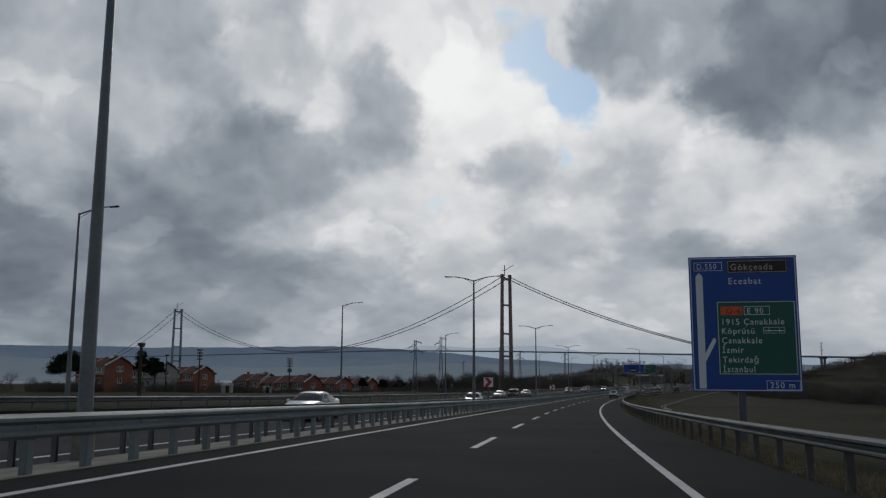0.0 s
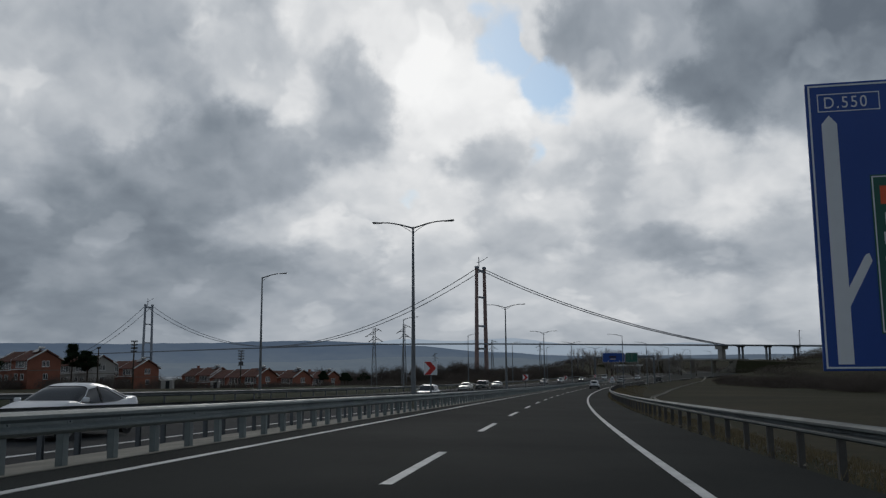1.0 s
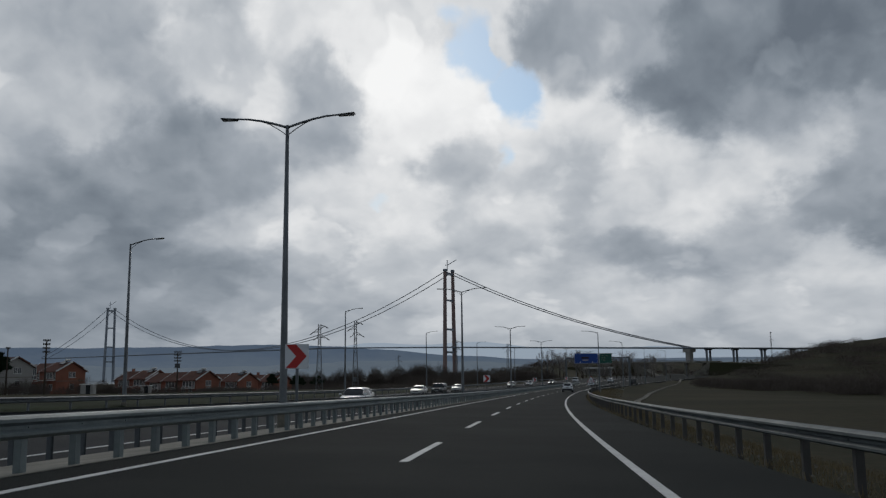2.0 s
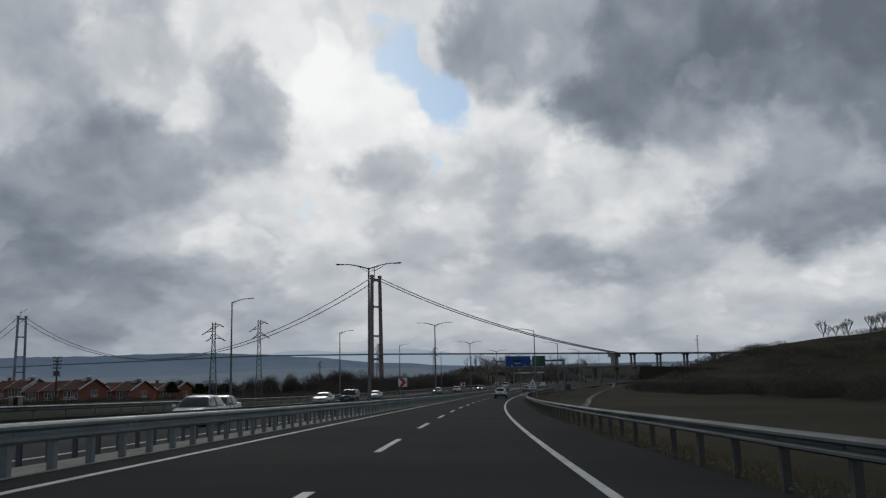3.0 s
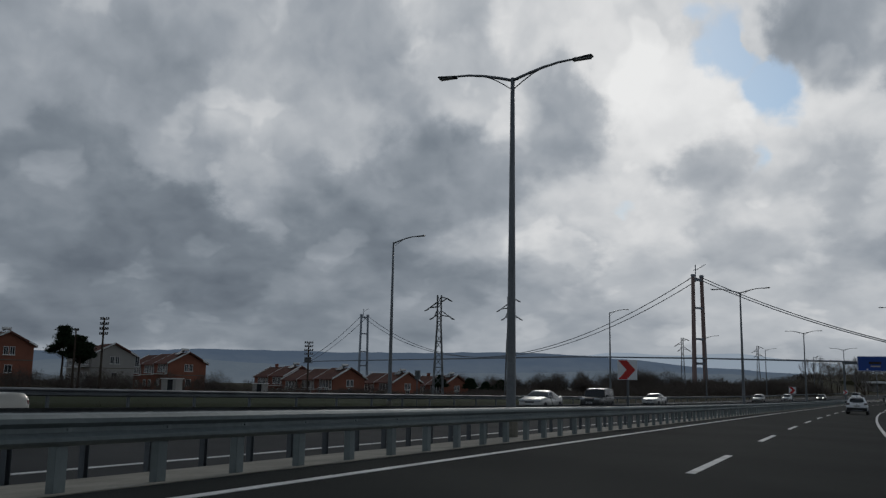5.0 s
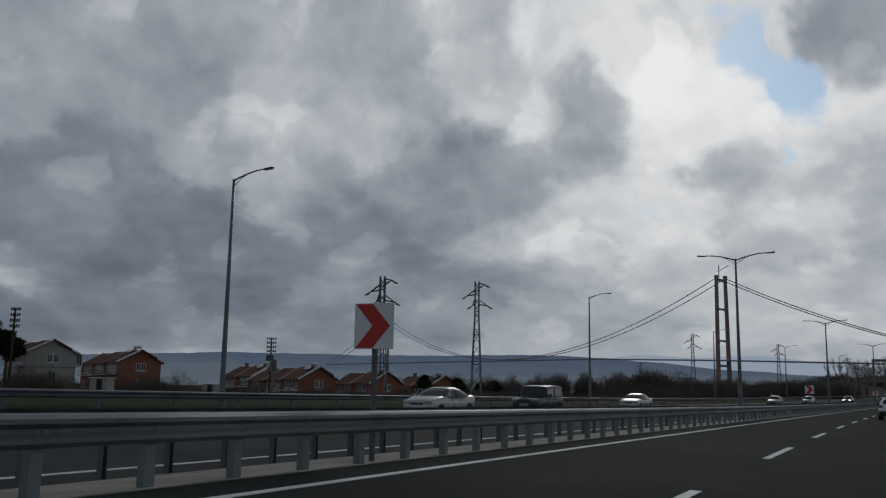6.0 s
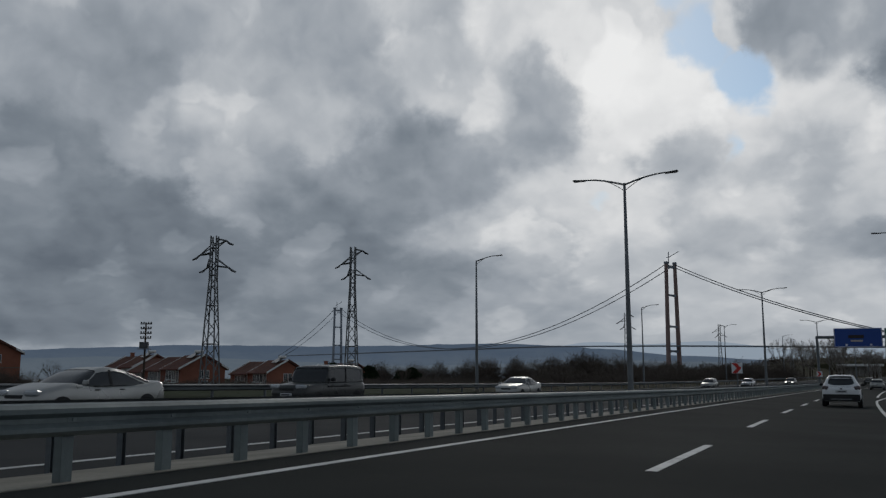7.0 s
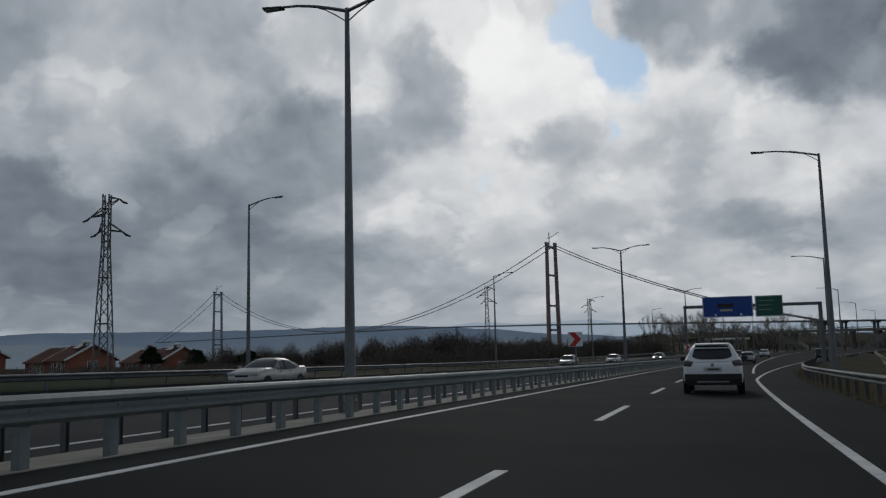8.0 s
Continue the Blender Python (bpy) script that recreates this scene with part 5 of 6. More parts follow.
for s, lat, sc in ((236, -37, 0.3), (252, -38, 0.35), (264, -43, 0.5), (272, -38, 0.55), (283, -40, 0.66), (296, -42, 0.6), (312, -39, 0.62), (326, -42, 0.7), (222, -46, 0.35), (344, -40, 0.6), (366, -42, 0.62)):
    p = on_road(s, lat)
    bare_tree(p.x, p.y, sc, BARE[rnd.randrange(3)], rnd.uniform(0, 360), "leafless brown hedge tree with dense twigs", "hedge trees")
# trees on the hill to the right
for i in range(14):
    x, y = 301 + i * 5.5 + rnd.uniform(-3, 3), 716 + rnd.uniform(-8, 8) - i * 4
    bare_tree(x, y, rnd.uniform(0.75, 1.25), COLUMN[rnd.randrange(2)], rnd.uniform(0, 360), "leafless tree on the hill crest", "hill trees")


def pine(x, y, tall, wide, umbrella, seed, label):
    t = thing("pine_tree", on_ground(x, y), label, "tree", "pine trees")
    r = random.Random(seed)
    bm = bmesh.new()
    tube(bm, [(0, 0, -0.5), (0.1, 0, tall * 0.4), (0, 0.1, tall * 0.85)], [0.24, 0.18, 0.07], 7)
    trunk = part("trunk", bm, BARK, t)
    bm = bmesh.new()
    clumps = []
    for k in range(44 if umbrella else 30):
        a = r.uniform(0, math.tau)
        if umbrella:
            q = r.random() ** 0.6
            z = tall * (0.98 - 0.30 * q * q - r.uniform(0, 0.2))
            rad = wide * q
        else:
            f = r.random()
            z = tall * (0.52 + 0.46 * f)
            rad = wide * (1 - f) * r.uniform(0.5, 1.0)
        clumps.append(Vector((math.cos(a) * rad, math.sin(a) * rad, z)))
    for c in clumps[::2]:
        tube(bm, [(0, 0, max(c.z - wide * 0.5, tall * 0.3)), tuple(c)], [0.06, 0.02], 4, False)
    part("limb", bm, BARK, t)
    verts, faces = [], []
    size = wide * (0.36 if umbrella else 0.30)
    for c in clumps:
        for _ in range(260):
            d = Vector((r.gauss(0, 1), r.gauss(0, 1), r.gauss(0, 0.42))) * size * 0.55
            a = c + d
            w = Vector((r.uniform(-1, 1), r.uniform(-1, 1), r.uniform(-0.4, 0.9))).normalized() * r.uniform(0.25, 0.5)
            s = w.cross(Vector((r.uniform(-1, 1), r.uniform(-1, 1), 0.3))).normalized() * 0.10
            i = len(verts)
            verts += [a - s, a + s, a + w]
            faces.append((i, i + 1, i + 2))
    solid("crown", verts, faces, NEEDLE, t)
    return t


pine(-104.6, 169.5, 4.9 - ground_height(-104.6, 169.5), 3.4, True, 1, "dark umbrella pine with a broad flat crown")
pine(-109.4, 217.6, 5.1 - ground_height(-109.4, 217.6), 2.0, True, 2, "dark pine with a ragged crown")
pine(-113.7, 218.0, 6.3 - ground_height(-113.7, 218.0), 2.6, False, 3, "dark pine with a ragged crown")
pine(-68, 322, 4.0, 1.6, False, 4, "small dark conifer by a house")
pine(-62, 291, 4.2, 1.8, False, 5, "small dark conifer by a house")
pine(-58.5, 305, 4.0, 2.0, False, 6, "small dark conifer by a house")
pine(-68.2, 287.6, 5.0, 1.8, False, 7, "small dark conifer by a house")


def thicket(name, spots, count, mat, label, seed, up_=0.8, thin=0.016):
    """One tangle of twigs: spots are (x, y, radius, height)."""
    r = np.random.RandomState(seed)
    spots = np.array(spots)
    base = np.array([ground_height(a, b) for a, b, _, _ in spots])
    n = count * len(spots)
    idx = np.repeat(np.arange(len(spots)), count)
    ang, q = r.uniform(0, math.tau, n), np.sqrt(r.uniform(0, 1, n))
    px = spots[idx, 0] + np.cos(ang) * q * spots[idx, 2]
    py = spots[idx, 1] + np.sin(ang) * q * spots[idx, 2]
    h = spots[idx, 3] * (1 - 0.55 * q ** 2)
    z0 = base[idx] + h * r.uniform(-0.05, 0.80, n)
    ln = spots[idx, 3] * r.uniform(0.10, 0.32, n)
    d = np.stack([r.normal(0, 0.55, n), r.normal(0, 0.55, n), np.abs(r.normal(up_, 0.4, n))], 1)
    d /= np.linalg.norm(d, axis=1)[:, None]
    a = np.stack([px, py, z0], 1)
    b = a + d * ln[:, None]
    sd = np.cross(d, r.normal(0, 1, (n, 3)))
    sd /= np.linalg.norm(sd, axis=1)[:, None] + 1e-6
    wd = (thin * (1 + 0.9 * spots[idx, 3] / 4))[:, None]
    v = np.stack([a - sd * wd, a + sd * wd, b], 1).reshape(-1, 3)
    me = bpy.data.meshes.new(name)
    me.from_pydata(v.tolist(), [], [(3 * i, 3 * i + 1, 3 * i + 2) for i in range(n)])
    me.materials.append(mat)
    ob = new(name, me)
    return tagged(ob, label, "thicket", "", "stuff")


def road_spot(s, lat, r, h):
    p = on_road(s, lat)
    return (p.x, p.y, r, h)


spots = []
for k in range(90):
    s = rnd.uniform(205, 400)
    spots.append(road_spot(s, rnd.uniform(-54, -35), rnd.uniform(2.0, 4.2), rnd.uniform(2.6, 5.2) * (0.3 + 0.7 * smooth01(245, 285, s))))
for x, y, top, wide in ((-97, 348, -0.4, 9), (-80, 350, 0.9, 9), (-64, 346, 1.9, 9), (-47, 342, 1.9, 9), (-35, 352, 3.3, 6), (-27, 366, 3.0, 6), (-14, 360, 1.0, 7), (3, 363, 1.2, 5), (13, 374, 0.2, 6)):
    for k in range(12):
        q = (x + rnd.uniform(-wide, wide), y + rnd.uniform(-5, 5))
        spots.append((*q, rnd.uniform(2.4, 4.4), (top - ground_height(*q)) * rnd.uniform(0.62, 1.04)))
thicket("hedge", spots, 1300, TWIG, "dense leafless brown hedge of twigs", 31, thin=0.011)
spots = [(rnd.uniform(-128, -42), 0, 0, 0) for _ in range(110)]
spots = [(x, 184 + (x + 135) * 1.12 + rnd.uniform(-12, 6), rnd.uniform(1.6, 3.4), rnd.uniform(1.3, 2.4) if x > -88 else rnd.uniform(2.2, 4.2)) for x, _, _, _ in spots]
thicket("garden_hedge", spots, 1100, TWIG, "dark leafless garden bushes before the houses", 32, thin=0.010)
spots = []
for k in range(230):
    s = rnd.uniform(185, 345)
    spots.append(road_spot(s, max(57 - (s - 200) * 0.34, 24) + 3 + 90 * rnd.random() ** 1.3, rnd.uniform(2.5, 5.5), rnd.uniform(1.6, 4.2)))
thicket("scrub", spots, 1200, TWIG, "dark leafless scrub along the field's edge", 33, thin=0.014)
spots = []
for k in range(420):
    x, y = rnd.uniform(110, 440), rnd.uniform(330, 660)
    spots.append((x, y, rnd.uniform(5, 11), rnd.uniform(2.0, 5.0)))
thicket("hill_scrub", spots, 420, TWIG, "dark leafless scrub on the hillside", 34, thin=0.04)
spots = [(rnd.uniform(-60, 260), rnd.uniform(520, 760), rnd.uniform(5, 12), rnd.uniform(3, 6)) for k in range(150)]
thicket("far_woods", spots, 260, TWIG, "far brown leafless woods by the shore", 35, thin=0.07)


def tufts(name, stops, lats, count, high, mat, label, seed, lift=0.0):
    """Dry grass and stems along the road's edge."""
    r = np.random.RandomState(seed)
    v, f = [], []
    for _ in range(count):
        s, lat = r.uniform(*stops), r.uniform(*lats)
        p = on_road(s, lat)
        z = ground_height(p.x, p.y) - 0.03 + lift
        for _ in range(7):
            o = Vector((p.x + r.normal(0, 0.12), p.y + r.normal(0, 0.12), z))
            t = Vector((r.normal(0, 0.35), r.normal(0, 0.35), 1)).normalized() * high * r.uniform(0.4, 1.0)
            w = Vector((r.normal(), r.normal(), 0)).normalized() * 0.009
            i = len(v)
            v += [o - w, o + w, o + t]
            f.append((i, i + 1, i + 2))
    return tagged(solid(name, v, f, mat), label, "grass", "", "stuff")


tufts("dry_grass", (-10, 240), (3.7, 9), 9000, 0.24, DRY, "dry straw-coloured grass and stems by the shoulder", 41)
tufts("verge_grass", (-10, 300), (-60, -27.8), 5000, 0.30, GRASS, "short dull green verge grass", 42)


def stones(name, count, stops, lats, label, seed):
    """Small broken stones and dry clods lying on the verge."""
    r = np.random.RandomState(seed)
    v, f = [], []
    for _ in range(count):
        s = r.uniform(*stops)
        p = on_road(s, edge_right(s) + r.uniform(*lats))
        z = ground_height(p.x, p.y)
        k = r.uniform(0.012, 0.042)
        i = len(v)
        turn = r.uniform(0, 6.28)
        for q in range(4):
            a = turn + q * 1.571 + r.uniform(-0.3, 0.3)
            v.append((p.x + math.cos(a) * k * r.uniform(0.8, 1.5), p.y + math.sin(a) * k * r.uniform(0.8, 1.5), z - 0.01))
        v.append((p.x + r.uniform(-0.3, 0.3) * k, p.y + r.uniform(-0.3, 0.3) * k, z + k * r.uniform(0.5, 1.0)))
        f += [(i + q, i + (q + 1) % 4, i + 4) for q in range(4)]
    return tagged(solid(name, v, f, STONE), label, "stones", "", "stuff")


stones("verge_stones", 6000, (-8, 190), (2.3, 6.5), "pale broken stones scattered on the dry verge", 51)


# ---- pale concrete ditch on the right ----
def ditch():
    side = lambda q: 10.4 + 5.8 * smooth01(150, 255, q) + 4.2 * smooth01(255, 335, q) + 0.5 * math.sin(q * 0.075)
    pts = [on_road(128 + i * 12.0, side(128 + i * 12.0)) for i in range(24)]
    verts, faces = [], []
    prof = ((-0.42, 0.10), (-0.30, 0.13), (-0.2, -0.05), (0.2, -0.05), (0.30, 0.13), (0.42, 0.10))
    for k, p in enumerate(pts):
        d = (pts[min(k + 1, 23)] - pts[max(k - 1, 0)]).normalized()
        n = Vector((d.y, -d.x, 0)).normalized()
        g = ground_height(p.x, p.y)
        verts += [(p.x + n.x * a, p.y + n.y * a, g + 0.06 + h) for a, h in prof]
    for k in range(23):
        for q in range(5):
            i = k * 6 + q
            faces.append((i, i + 1, i + 7, i + 6))
    tagged(solid("ditch", verts, faces, CONCRETE), "pale concrete drainage ditch in the field", "ditch", "", "structure")


ditch()

# ---- vehicles ----
def loft(bm, rings, cap=True):
    """Skin a row of equal rings."""
    vs = [[bm.verts.new(p) for p in r] for r in rings]
    n = len(vs[0])
    for u, w in zip(vs, vs[1:]):
        for k in range(n):
            bm.faces.new((u[k], u[(k + 1) % n], w[(k + 1) % n], w[k]))
    if cap:
        bm.faces.new(vs[0][::-1])
        bm.faces.new(vs[-1])


# lengths in metres; y runs to the front of the car
SHAPES = {
    "suv": dict(L=4.32, W=1.80, H=1.60, sill=0.30, belt=1.02, hood=0.98, nose=0.80, ws0=1.05, ws1=0.35, rw1=-1.55, rw0=-2.02, trunk=1.02, taper=0.64),
    "sedan": dict(L=4.65, W=1.80, H=1.46, sill=0.24, belt=0.97, hood=1.00, nose=0.80, ws0=1.18, ws1=0.22, rw1=-0.75, rw0=-2.02, trunk=1.05, taper=0.68),
    "old_sedan": dict(L=4.30, W=1.66, H=1.43, sill=0.24, belt=0.92, hood=0.86, nose=0.70, ws0=0.92, ws1=0.32, rw1=-0.98, rw0=-1.55, trunk=0.98, taper=0.74),
    "hatch": dict(L=4.05, W=1.74, H=1.48, sill=0.24, belt=0.95, hood=0.90, nose=0.70, ws0=1.05, ws1=0.32, rw1=-1.35, rw0=-1.88, trunk=1.00, taper=0.70),
    "van": dict(L=3.98, W=1.72, H=1.74, sill=0.26, belt=1.05, hood=1.02, nose=0.80, ws0=1.18, ws1=0.62, rw1=-1.86, rw0=-1.94, trunk=1.06, taper=0.86),
    "jeep": dict(L=4.35, W=1.78, H=1.78, sill=0.42, belt=1.14, hood=1.10, nose=0.98, ws0=0.82, ws1=0.55, rw1=-1.95, rw0=-2.05, trunk=1.14, taper=0.88),
}


def car(kind, m, paint, label, group="", rear_dark=False, lights_on=False):
    c = thing("car", m, label, "car", group)
    q = SHAPES[kind]
    L, W, H = q["L"] / 2, q["W"] / 2, q["H"]

    def body_ring(y, z1, w, z0):
        h = z1 - z0
        half = [(w * 0.88, z0), (w * 0.975, z0 + 0.14 * h), (w, z0 + 0.36 * h), (w * 0.995, z0 + 0.58 * h), (w * 0.975, z0 + 0.78 * h), (w * 0.93, z1 - 0.045), (w * 0.82, z1)]
        return [Vector((x, y, z)) for x, z in half] + [Vector((-x, y, z)) for x, z in half[::-1]]

    def blend(stops, n):
        """Stations along the car, eased between the given ones."""
        out = []
        for k in range(len(stops) - 1):
            p0, p1, p2, p3 = stops[max(k - 1, 0)], stops[k], stops[k + 1], stops[min(k + 2, len(stops) - 1)]
            for i in range(n):
                t = i / n
                out.append(tuple(0.5 * (2 * b + (c_ - a) * t + (2 * a - 5 * b + 4 * c_ - d) * t * t + (3 * b - a - 3 * c_ + d) * t ** 3) for a, b, c_, d in zip(p0, p1, p2, p3)))
        return out + [stops[-1]]

    s = q["sill"]
    stations = [(-L, q["trunk"] * 0.86, W * 0.84, s + 0.14), (-L + 0.07, q["trunk"] * 0.965, W * 0.93, s + 0.06), (-L + 0.30, q["trunk"] + 0.01, W * 0.985, s), (q["rw0"] + 0.55, q["belt"] + 0.04, W, s), (-0.4, q["belt"], W, s - 0.02), (0.5, q["belt"] - 0.01, W, s - 0.02),
                (q["ws0"], q["hood"] + 0.03, W * 0.99, s), (L - 0.60, q["hood"] - 0.06, W * 0.97, s), (L - 0.18, q["nose"] + 0.04, W * 0.89, s + 0.04), (L, q["nose"] - 0.12, W * 0.74, s + 0.10)]
    bm = bmesh.new()
    loft(bm, [body_ring(*t) for t in blend(stations, 3)])
    body = part("body", bm, paint, c, "", True)
    body.data.set_sharp_from_angle(angle=radians(48))

    top_w, b_w = W * q["taper"], W * 0.955
    bz, rt = q["belt"] - 0.03, H - 0.03
    y_mid = (q["rw1"] + q["ws1"]) / 2

    def cabin(y, a, out_=0.0):
        """A point of the cabin's skin: y along the car, a from -1 (left sill) over the roof to 1."""
        if y > q["ws1"]:
            f = (q["ws0"] - y) / (q["ws0"] - q["ws1"])
        elif y < q["rw1"]:
            f = (y - q["rw0"]) / (q["rw1"] - q["rw0"])
        else:
            f = 1.0
        f = min(max(f, 0.0), 1.0)
        f = 1 - (1 - f) ** 1.35 if f < 1 else 1.0
        crown = 0.06 * (1 - ((y - y_mid) / max(q["ws1"] - y_mid, 0.1)) ** 2) if q["rw1"] < y < q["ws1"] else 0.0
        zt = bz + (rt - 0.045 - bz) * f + crown
        wb = b_w * (0.90 + 0.10 * f)
        wt = wb + (top_w - wb) * f
        u = abs(a)
        if u > 0.55:
            k = (1 - u) / 0.45
            x, z = wb + (wt - wb) * (k ** 1.15), bz + (zt - bz - 0.03) * k
        else:
            k = u / 0.55
            x, z = wt * (k ** 0.85) * 0.999, zt + 0.012 * (1 - k * k) - 0.03 * k ** 6
        n = Vector((math.copysign(1.0 if u > 0.55 else 0.1, a), 0, 0.25 if u > 0.55 else 1.0)).normalized()
        return Vector((math.copysign(x, a), y, z)) + n * out_

    ys = [q["rw0"] + (q["ws0"] - q["rw0"]) * k / 22 for k in range(23)]
    aa = [-1 + 2 * k / 20 for k in range(21)]
    bm = bmesh.new()
    grid = [[bm.verts.new(cabin(y, a)) for a in aa] for y in ys]
    for u, w in zip(grid, grid[1:]):
        for k in range(20):
            bm.faces.new((u[k], u[k + 1], w[k + 1], w[k]))
    part("window_glass", bm, GLASS, c, "dark tinted glass", True)

    def skin(y0, y1, a0, a1, ny, na, out_):
        bm = bmesh.new()
        g = [[bm.verts.new(cabin(y0(a) + (y1(a) - y0(a)) * i / ny, a, out_)) for a in [a0 + (a1 - a0) * k / na for k in range(na + 1)]] for i in range(ny + 1)]
        for u, w in zip(g, g[1:]):
            for k in range(na):
                bm.faces.new((u[k], u[k + 1], w[k + 1], w[k]))
        return bm

    part("roof", skin(lambda a: q["rw1"] - 0.16 + 0.10 * a * a, lambda a: q["ws1"] + 0.07 - 0.10 * a * a, -0.62, 0.62, 12, 14, 0.012), paint, c, "", True)
    for sd in (-1, 1):
        for y0, y1, w0, w1 in ((q["ws0"] - 0.02, q["ws1"] + 0.03, 0.10, 0.07), (y_mid + 0.06, y_mid, 0.10, 0.08), (q["rw0"] + 0.02, q["rw1"] + 0.02, 0.22, 0.16)):
            bm = bmesh.new()
            rows_ = []
            for k in range(9):
                f = k / 8
                a = sd * (1.0 - 0.42 * f)
                y, w = y0 + (y1 - y0) * f, w0 + (w1 - w0) * f
                lo, hi = (y - w, y) if y0 > y_mid + 0.2 else (y, y + w)
                rows_.append([bm.verts.new(cabin(lo, a, 0.012)), bm.verts.new(cabin(hi, a, 0.012))])
            for u, w in zip(rows_, rows_[1:]):
                bm.faces.new((u[0], u[1], w[1], w[0]))
            part("pillar", bm, PLASTIC if y0 < y_mid + 0.1 and y0 > y_mid - 0.1 else paint, c)
        bm = bmesh.new()
        box(bm, sd * (W + 0.09), q["ws0"] - 0.30, q["belt"] + 0.07, 0.20, 0.11, 0.14, 0.035)
        part("mirror", bm, PLASTIC if kind in ("suv", "jeep") else paint, c)
        for y in (-0.55, 0.35):
            bm = bmesh.new()
            box(bm, sd * (W * 0.985), y, q["belt"] - 0.14, 0.03, 0.17, 0.03, 0.006)
            part("door_handle", bm, PLASTIC, c)
    # wheels
    r = 0.345 if kind in ("suv", "jeep") else 0.305
    for y in (-L + 0.82, L - 0.80):
        for sd in (-1, 1):
            bm = bmesh.new()
            tube(bm, [(sd * (W - 0.02), y, r + 0.02), (sd * (W + 0.006), y, r + 0.02)], r + 0.055, 20)
            part("wheel_arch", bm, PLASTIC, c)
            bm = bmesh.new()
            tube(bm, [(sd * (W - 0.20), y, r), (sd * (W - 0.18), y, r), (sd * (W - 0.02), y, r), (sd * (W + 0.012), y, r)], [r * 0.9, r, r, r * 0.93], 20)
            tyre = part("wheel", bm, RUBBER, c, "black tyre")
            bm = bmesh.new()
            tube(bm, [(sd * (W - 0.01), y, r), (sd * (W + 0.020), y, r)], [r * 0.66, r * 0.62], 16)
            for k in range(5):
                a = k * math.tau / 5
                box(bm, sd * (W + 0.02), y + math.cos(a) * r * 0.32, r + math.sin(a) * r * 0.32, 0.02, 0.05, r * 0.6, 0, pose(0, 0, 0, -90 + math.degrees(a)))
            part("rim", bm, RIM, tyre, "grey alloy rim")
    # front: lamps, grille, plate
    for sd in (-1, 1):
        bm = bmesh.new()
        box(bm, sd * W * 0.66, L - 0.10, q["nose"] - 0.02, 0.40, 0.22, 0.15, 0.04, pose(0, 0, 0, 0, 0, -sd * 18))
        part("headlight", bm, HEAD_LIT if lights_on else HEAD, c, "lit headlight" if lights_on else "clear headlight")
        bm = bmesh.new()
        if kind == "suv":
            box(bm, sd * W * 0.79, -L + 0.13, 0.965, 0.30, 0.26, 0.20, 0.06, pose(0, 0, 0, 0, sd * -12, sd * 24))
        else:
            box(bm, sd * W * 0.76, -L + 0.13, q["trunk"] - 0.20, 0.26, 0.20, 0.17, 0.03, pose(0, 0, 0, 0, 0, sd * 22))
        tail = part("tail_light", bm, SMOKED if kind == "suv" else TAIL, c, "smoked tail light" if kind == "suv" else "red tail light")
        bm = bmesh.new()
        box(bm, sd * W * 0.72, -L + 0.015, 0.95 if kind == "suv" else q["trunk"] - 0.2, 0.10, 0.03, 0.09, 0.015)
        part("reflector", bm, HEAD, tail)
    bm = bmesh.new()
    box(bm, 0, L - 0.02, q["nose"] - 0.12, W * 0.75, 0.07, 0.10, 0.02)
    part("grille", bm, PLASTIC, c)
    bm = bmesh.new()
    box(bm, 0, L - 0.02, s + 0.12, W * 1.35, 0.12, 0.14, 0.04)
    part("front_bumper", bm, PLASTIC, c)
    for y, z in ((L + 0.03, s + 0.24), (-L - 0.035, 0.80 if kind == "suv" else q["trunk"] - 0.30)):
        bm = bmesh.new()
        box(bm, 0, y, z, 0.52, 0.02, 0.115, 0.006)
        pl = part("number_plate", bm, PLATE, c, "pale number plate")
        bm = bmesh.new()
        box(bm, 0.02, y + math.copysign(0.012, y), z, 0.36, 0.006, 0.045)
        part("writing_bar", bm, PLASTIC, pl)
    bm = bmesh.new()
    if rear_dark:
        loft(bm, [[Vector((x, y, z)) for y, z in ((-L - 0.055, 0.36), (-L - 0.075, 0.50), (-L - 0.06, 0.655), (-L + 0.15, 0.66), (-L + 0.15, 0.34))] for x in (-W * 0.93, -W * 0.8, 0, W * 0.8, W * 0.93)])
    else:
        box(bm, 0, -L + 0.03, s + 0.14, W * 1.5, 0.16, 0.16, 0.04)
    part("rear_bumper", bm, PLASTIC, c, "black plastic bumper")
    if kind == "suv":
        # tailgate: painted metal round a rounded rear window
        span_ = q["rw1"] - q["rw0"]
        for a0, a1 in ((-1.0, -0.44), (0.44, 1.0)):
            part("rear_quarter", skin(lambda a: q["rw0"], lambda a: q["rw1"] + 0.30 - 0.34 * min(abs(a) - 0.44, 0.3), a0, a1, 10, 8, 0.016), paint, c, "", True)
        part("tailgate", skin(lambda a: q["rw0"], lambda a: q["rw0"] + span_ * (0.10 + 0.22 * (a / 0.46) ** 4), -0.46, 0.46, 6, 14, 0.018), paint, c, "", True)
        bm = bmesh.new()
        box(bm, 0, -L - 0.02, 0.42, W * 1.1, 0.10, 0.10, 0.03)
        part("diffuser", bm, RIM, c, "grey skid plate")
        for sd in (-1, 1):
            bm = bmesh.new()
            tube(bm, [(sd * top_w * 0.88, -1.45, rt + 0.02), (sd * top_w * 0.92, -1.3, rt + 0.07), (sd * top_w * 0.92, 0.2, rt + 0.07), (sd * top_w * 0.88, 0.35, rt + 0.02)], 0.02, 6)
            part("roof_rail", bm, PLASTIC, c)
        bm = bmesh.new()
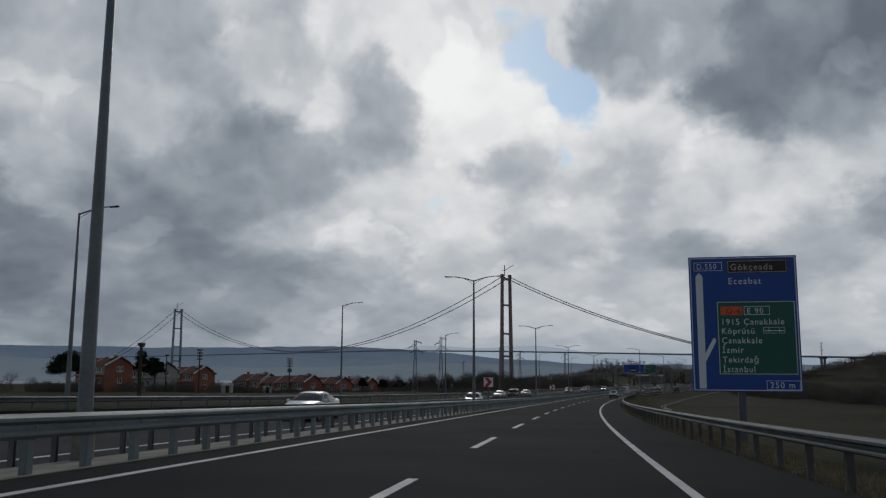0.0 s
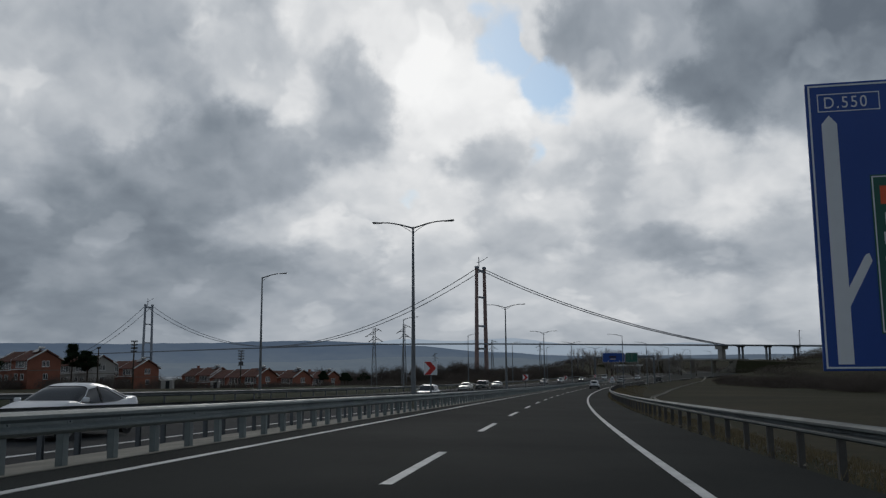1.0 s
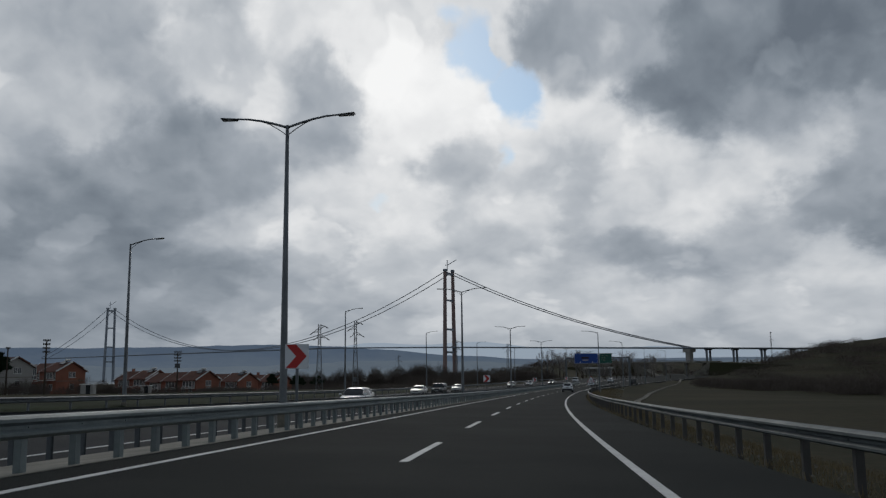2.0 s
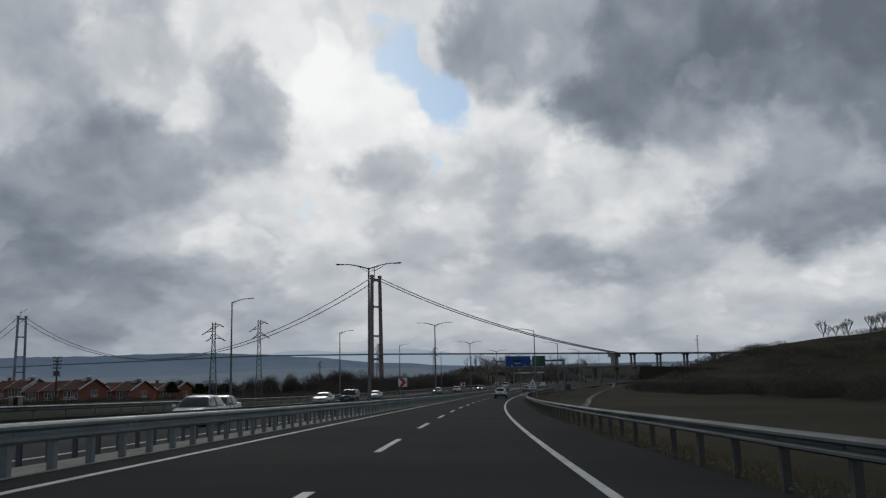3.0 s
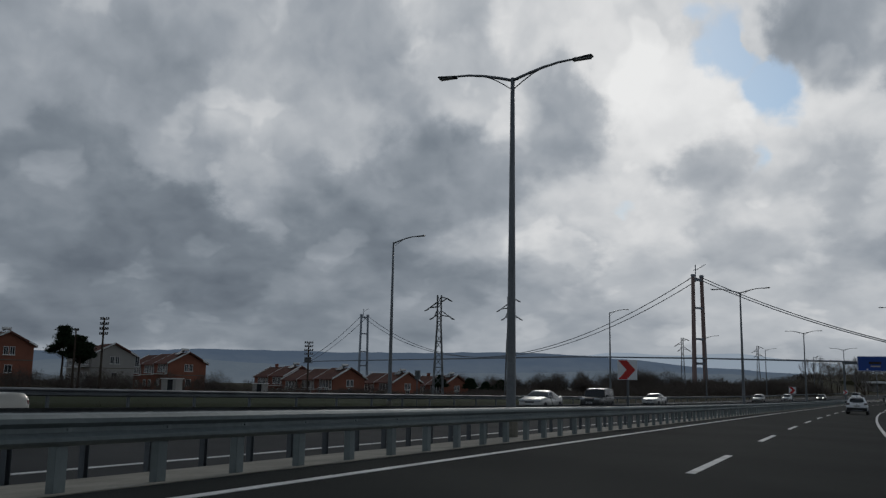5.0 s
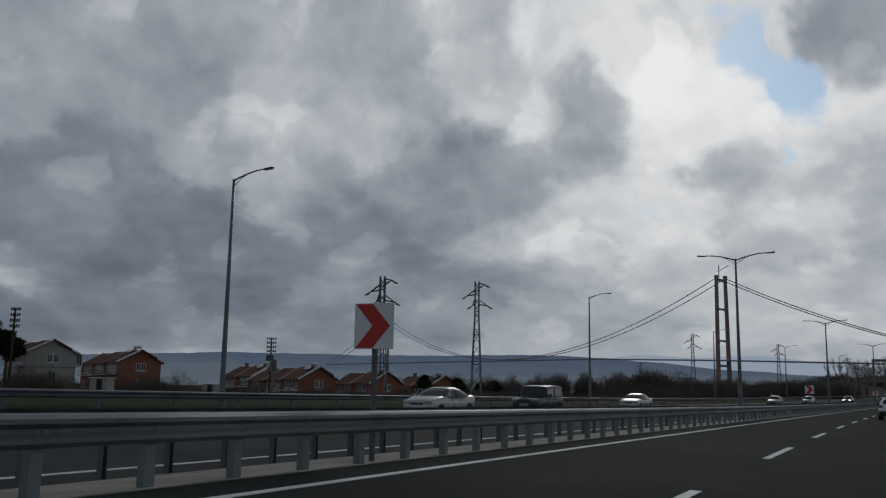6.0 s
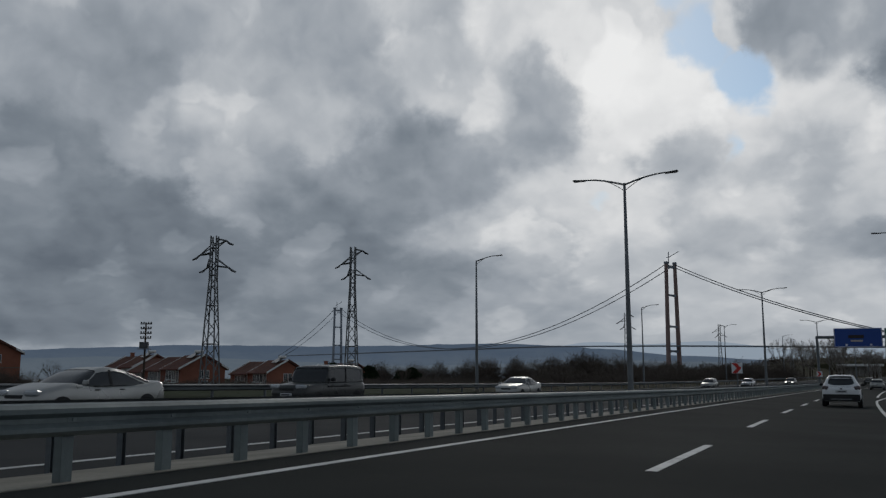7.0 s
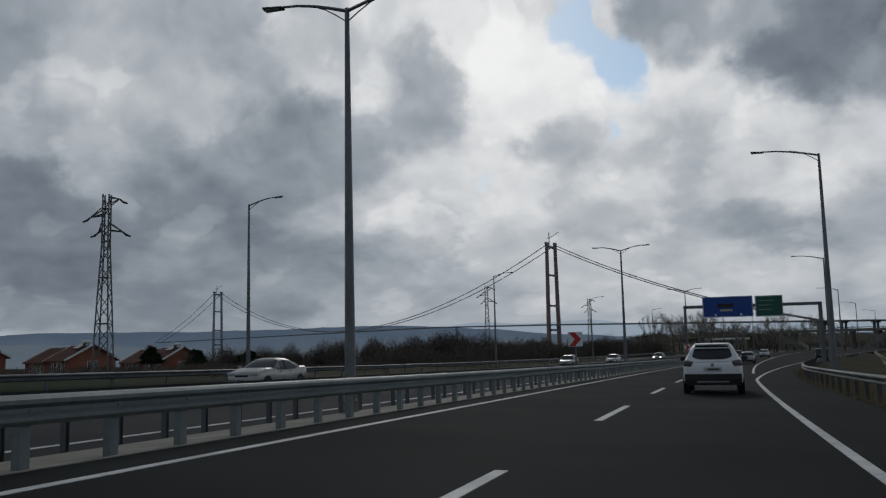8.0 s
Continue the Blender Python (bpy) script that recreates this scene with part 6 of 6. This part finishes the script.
        loft(bm, [[Vector((x, y, z)) for y, z in ((q["rw1"] - 0.22, rt - 0.03), (q["rw1"] - 0.22, rt - 0.005), (q["rw1"] + 0.1, rt + 0.03), (q["rw1"] + 0.1, rt))] for x in (-top_w * 0.88, 0, top_w * 0.88)])
        part("spoiler", bm, paint, c)
        bm = bmesh.new()
        tube(bm, [(0, -2.05, 1.10), (0.02, -2.0, 1.15), (0.36, -1.98, 1.16)], 0.010, 5)
        part("wiper", bm, PLASTIC, c)
        bm = bmesh.new()
        tube(bm, [(0, -1.2, rt + 0.02), (0, -1.32, rt + 0.16)], [0.02, 0.006], 5)
        part("aerial", bm, PLASTIC, c)
        bm = bmesh.new()
        tube(bm, [(0, -L - 0.02, 0.93), (0, -L - 0.045, 0.93)], 0.055, 14)
        part("badge", bm, RIM, c)
    if kind == "jeep":
        bm = bmesh.new()
        tube(bm, [(0, -L - 0.02, 0.95), (0, -L - 0.22, 0.95)], 0.33, 18)
        part("spare_wheel", bm, RUBBER, c, "black spare wheel")
        for z in (0.62, 0.95):
            bm = bmesh.new()
            box(bm, 0, -0.1, z, W * 2.03, 1.6, 0.05, 0.01)
            part("trim_strip", bm, PLASTIC, c)
    return c


def parked(s, lat, toward=True, h=0.0):
    """A pose on either carriageway; toward: the car's nose points at the camera."""
    top = near_top(lat) if lat > -8 else far_top(lat)
    return facing(s, lat, top + h, 180 if toward else 0)


car("suv", parked(188.3, -0.12, False), CAR_WHITE, "white compact SUV with black lower bumper and roof rails", rear_dark=True)
car("sedan", parked(42.6, -13.4), CAR_WHITE, "clean white saloon car on the opposite carriageway")
car("old_sedan", parked(111.0, -15.6), CAR_BEIGE, "older pale beige saloon car")
car("hatch", parked(103.0, -14.0), CAR_WHITE, "white hatchback on the opposite carriageway")
car("sedan", parked(157.5, -19.5), CAR_SILVER, "silver-grey saloon car on the opposite carriageway")
car("jeep", parked(168.0, -18.6), CAR_DARK, "boxy dark green off-road car with a pale roof")
car("sedan", parked(194.2, -20.4), CAR_SILVER, "silver-white saloon car on the opposite carriageway")
car("hatch", parked(262.0, -20.5), CAR_SILVER, "pale hatchback far along the opposite carriageway")
car("old_sedan", parked(288.0, -20.0), CAR_WHITE, "white saloon far along the opposite carriageway")
car("hatch", parked(312.0, -17.0), CAR_DARK, "dark hatchback with its headlights on", lights_on=True)
car("hatch", parked(272.0, 0.2, False), CAR_SILVER, "pale hatchback far ahead on the road")
car("old_sedan", parked(318.0, -4.0, False), CAR_DARK, "dark saloon far ahead on the road")
car("van", parked(350.0, -15.0), CAR_WHITE, "white van far along the opposite carriageway")
car("van", parked(300.0, 9.5, False), CAR_DARK, "dark van on the exit lane far ahead")
car("hatch", parked(334.0, -0.5, False), CAR_WHITE, "white hatchback far ahead on the road")
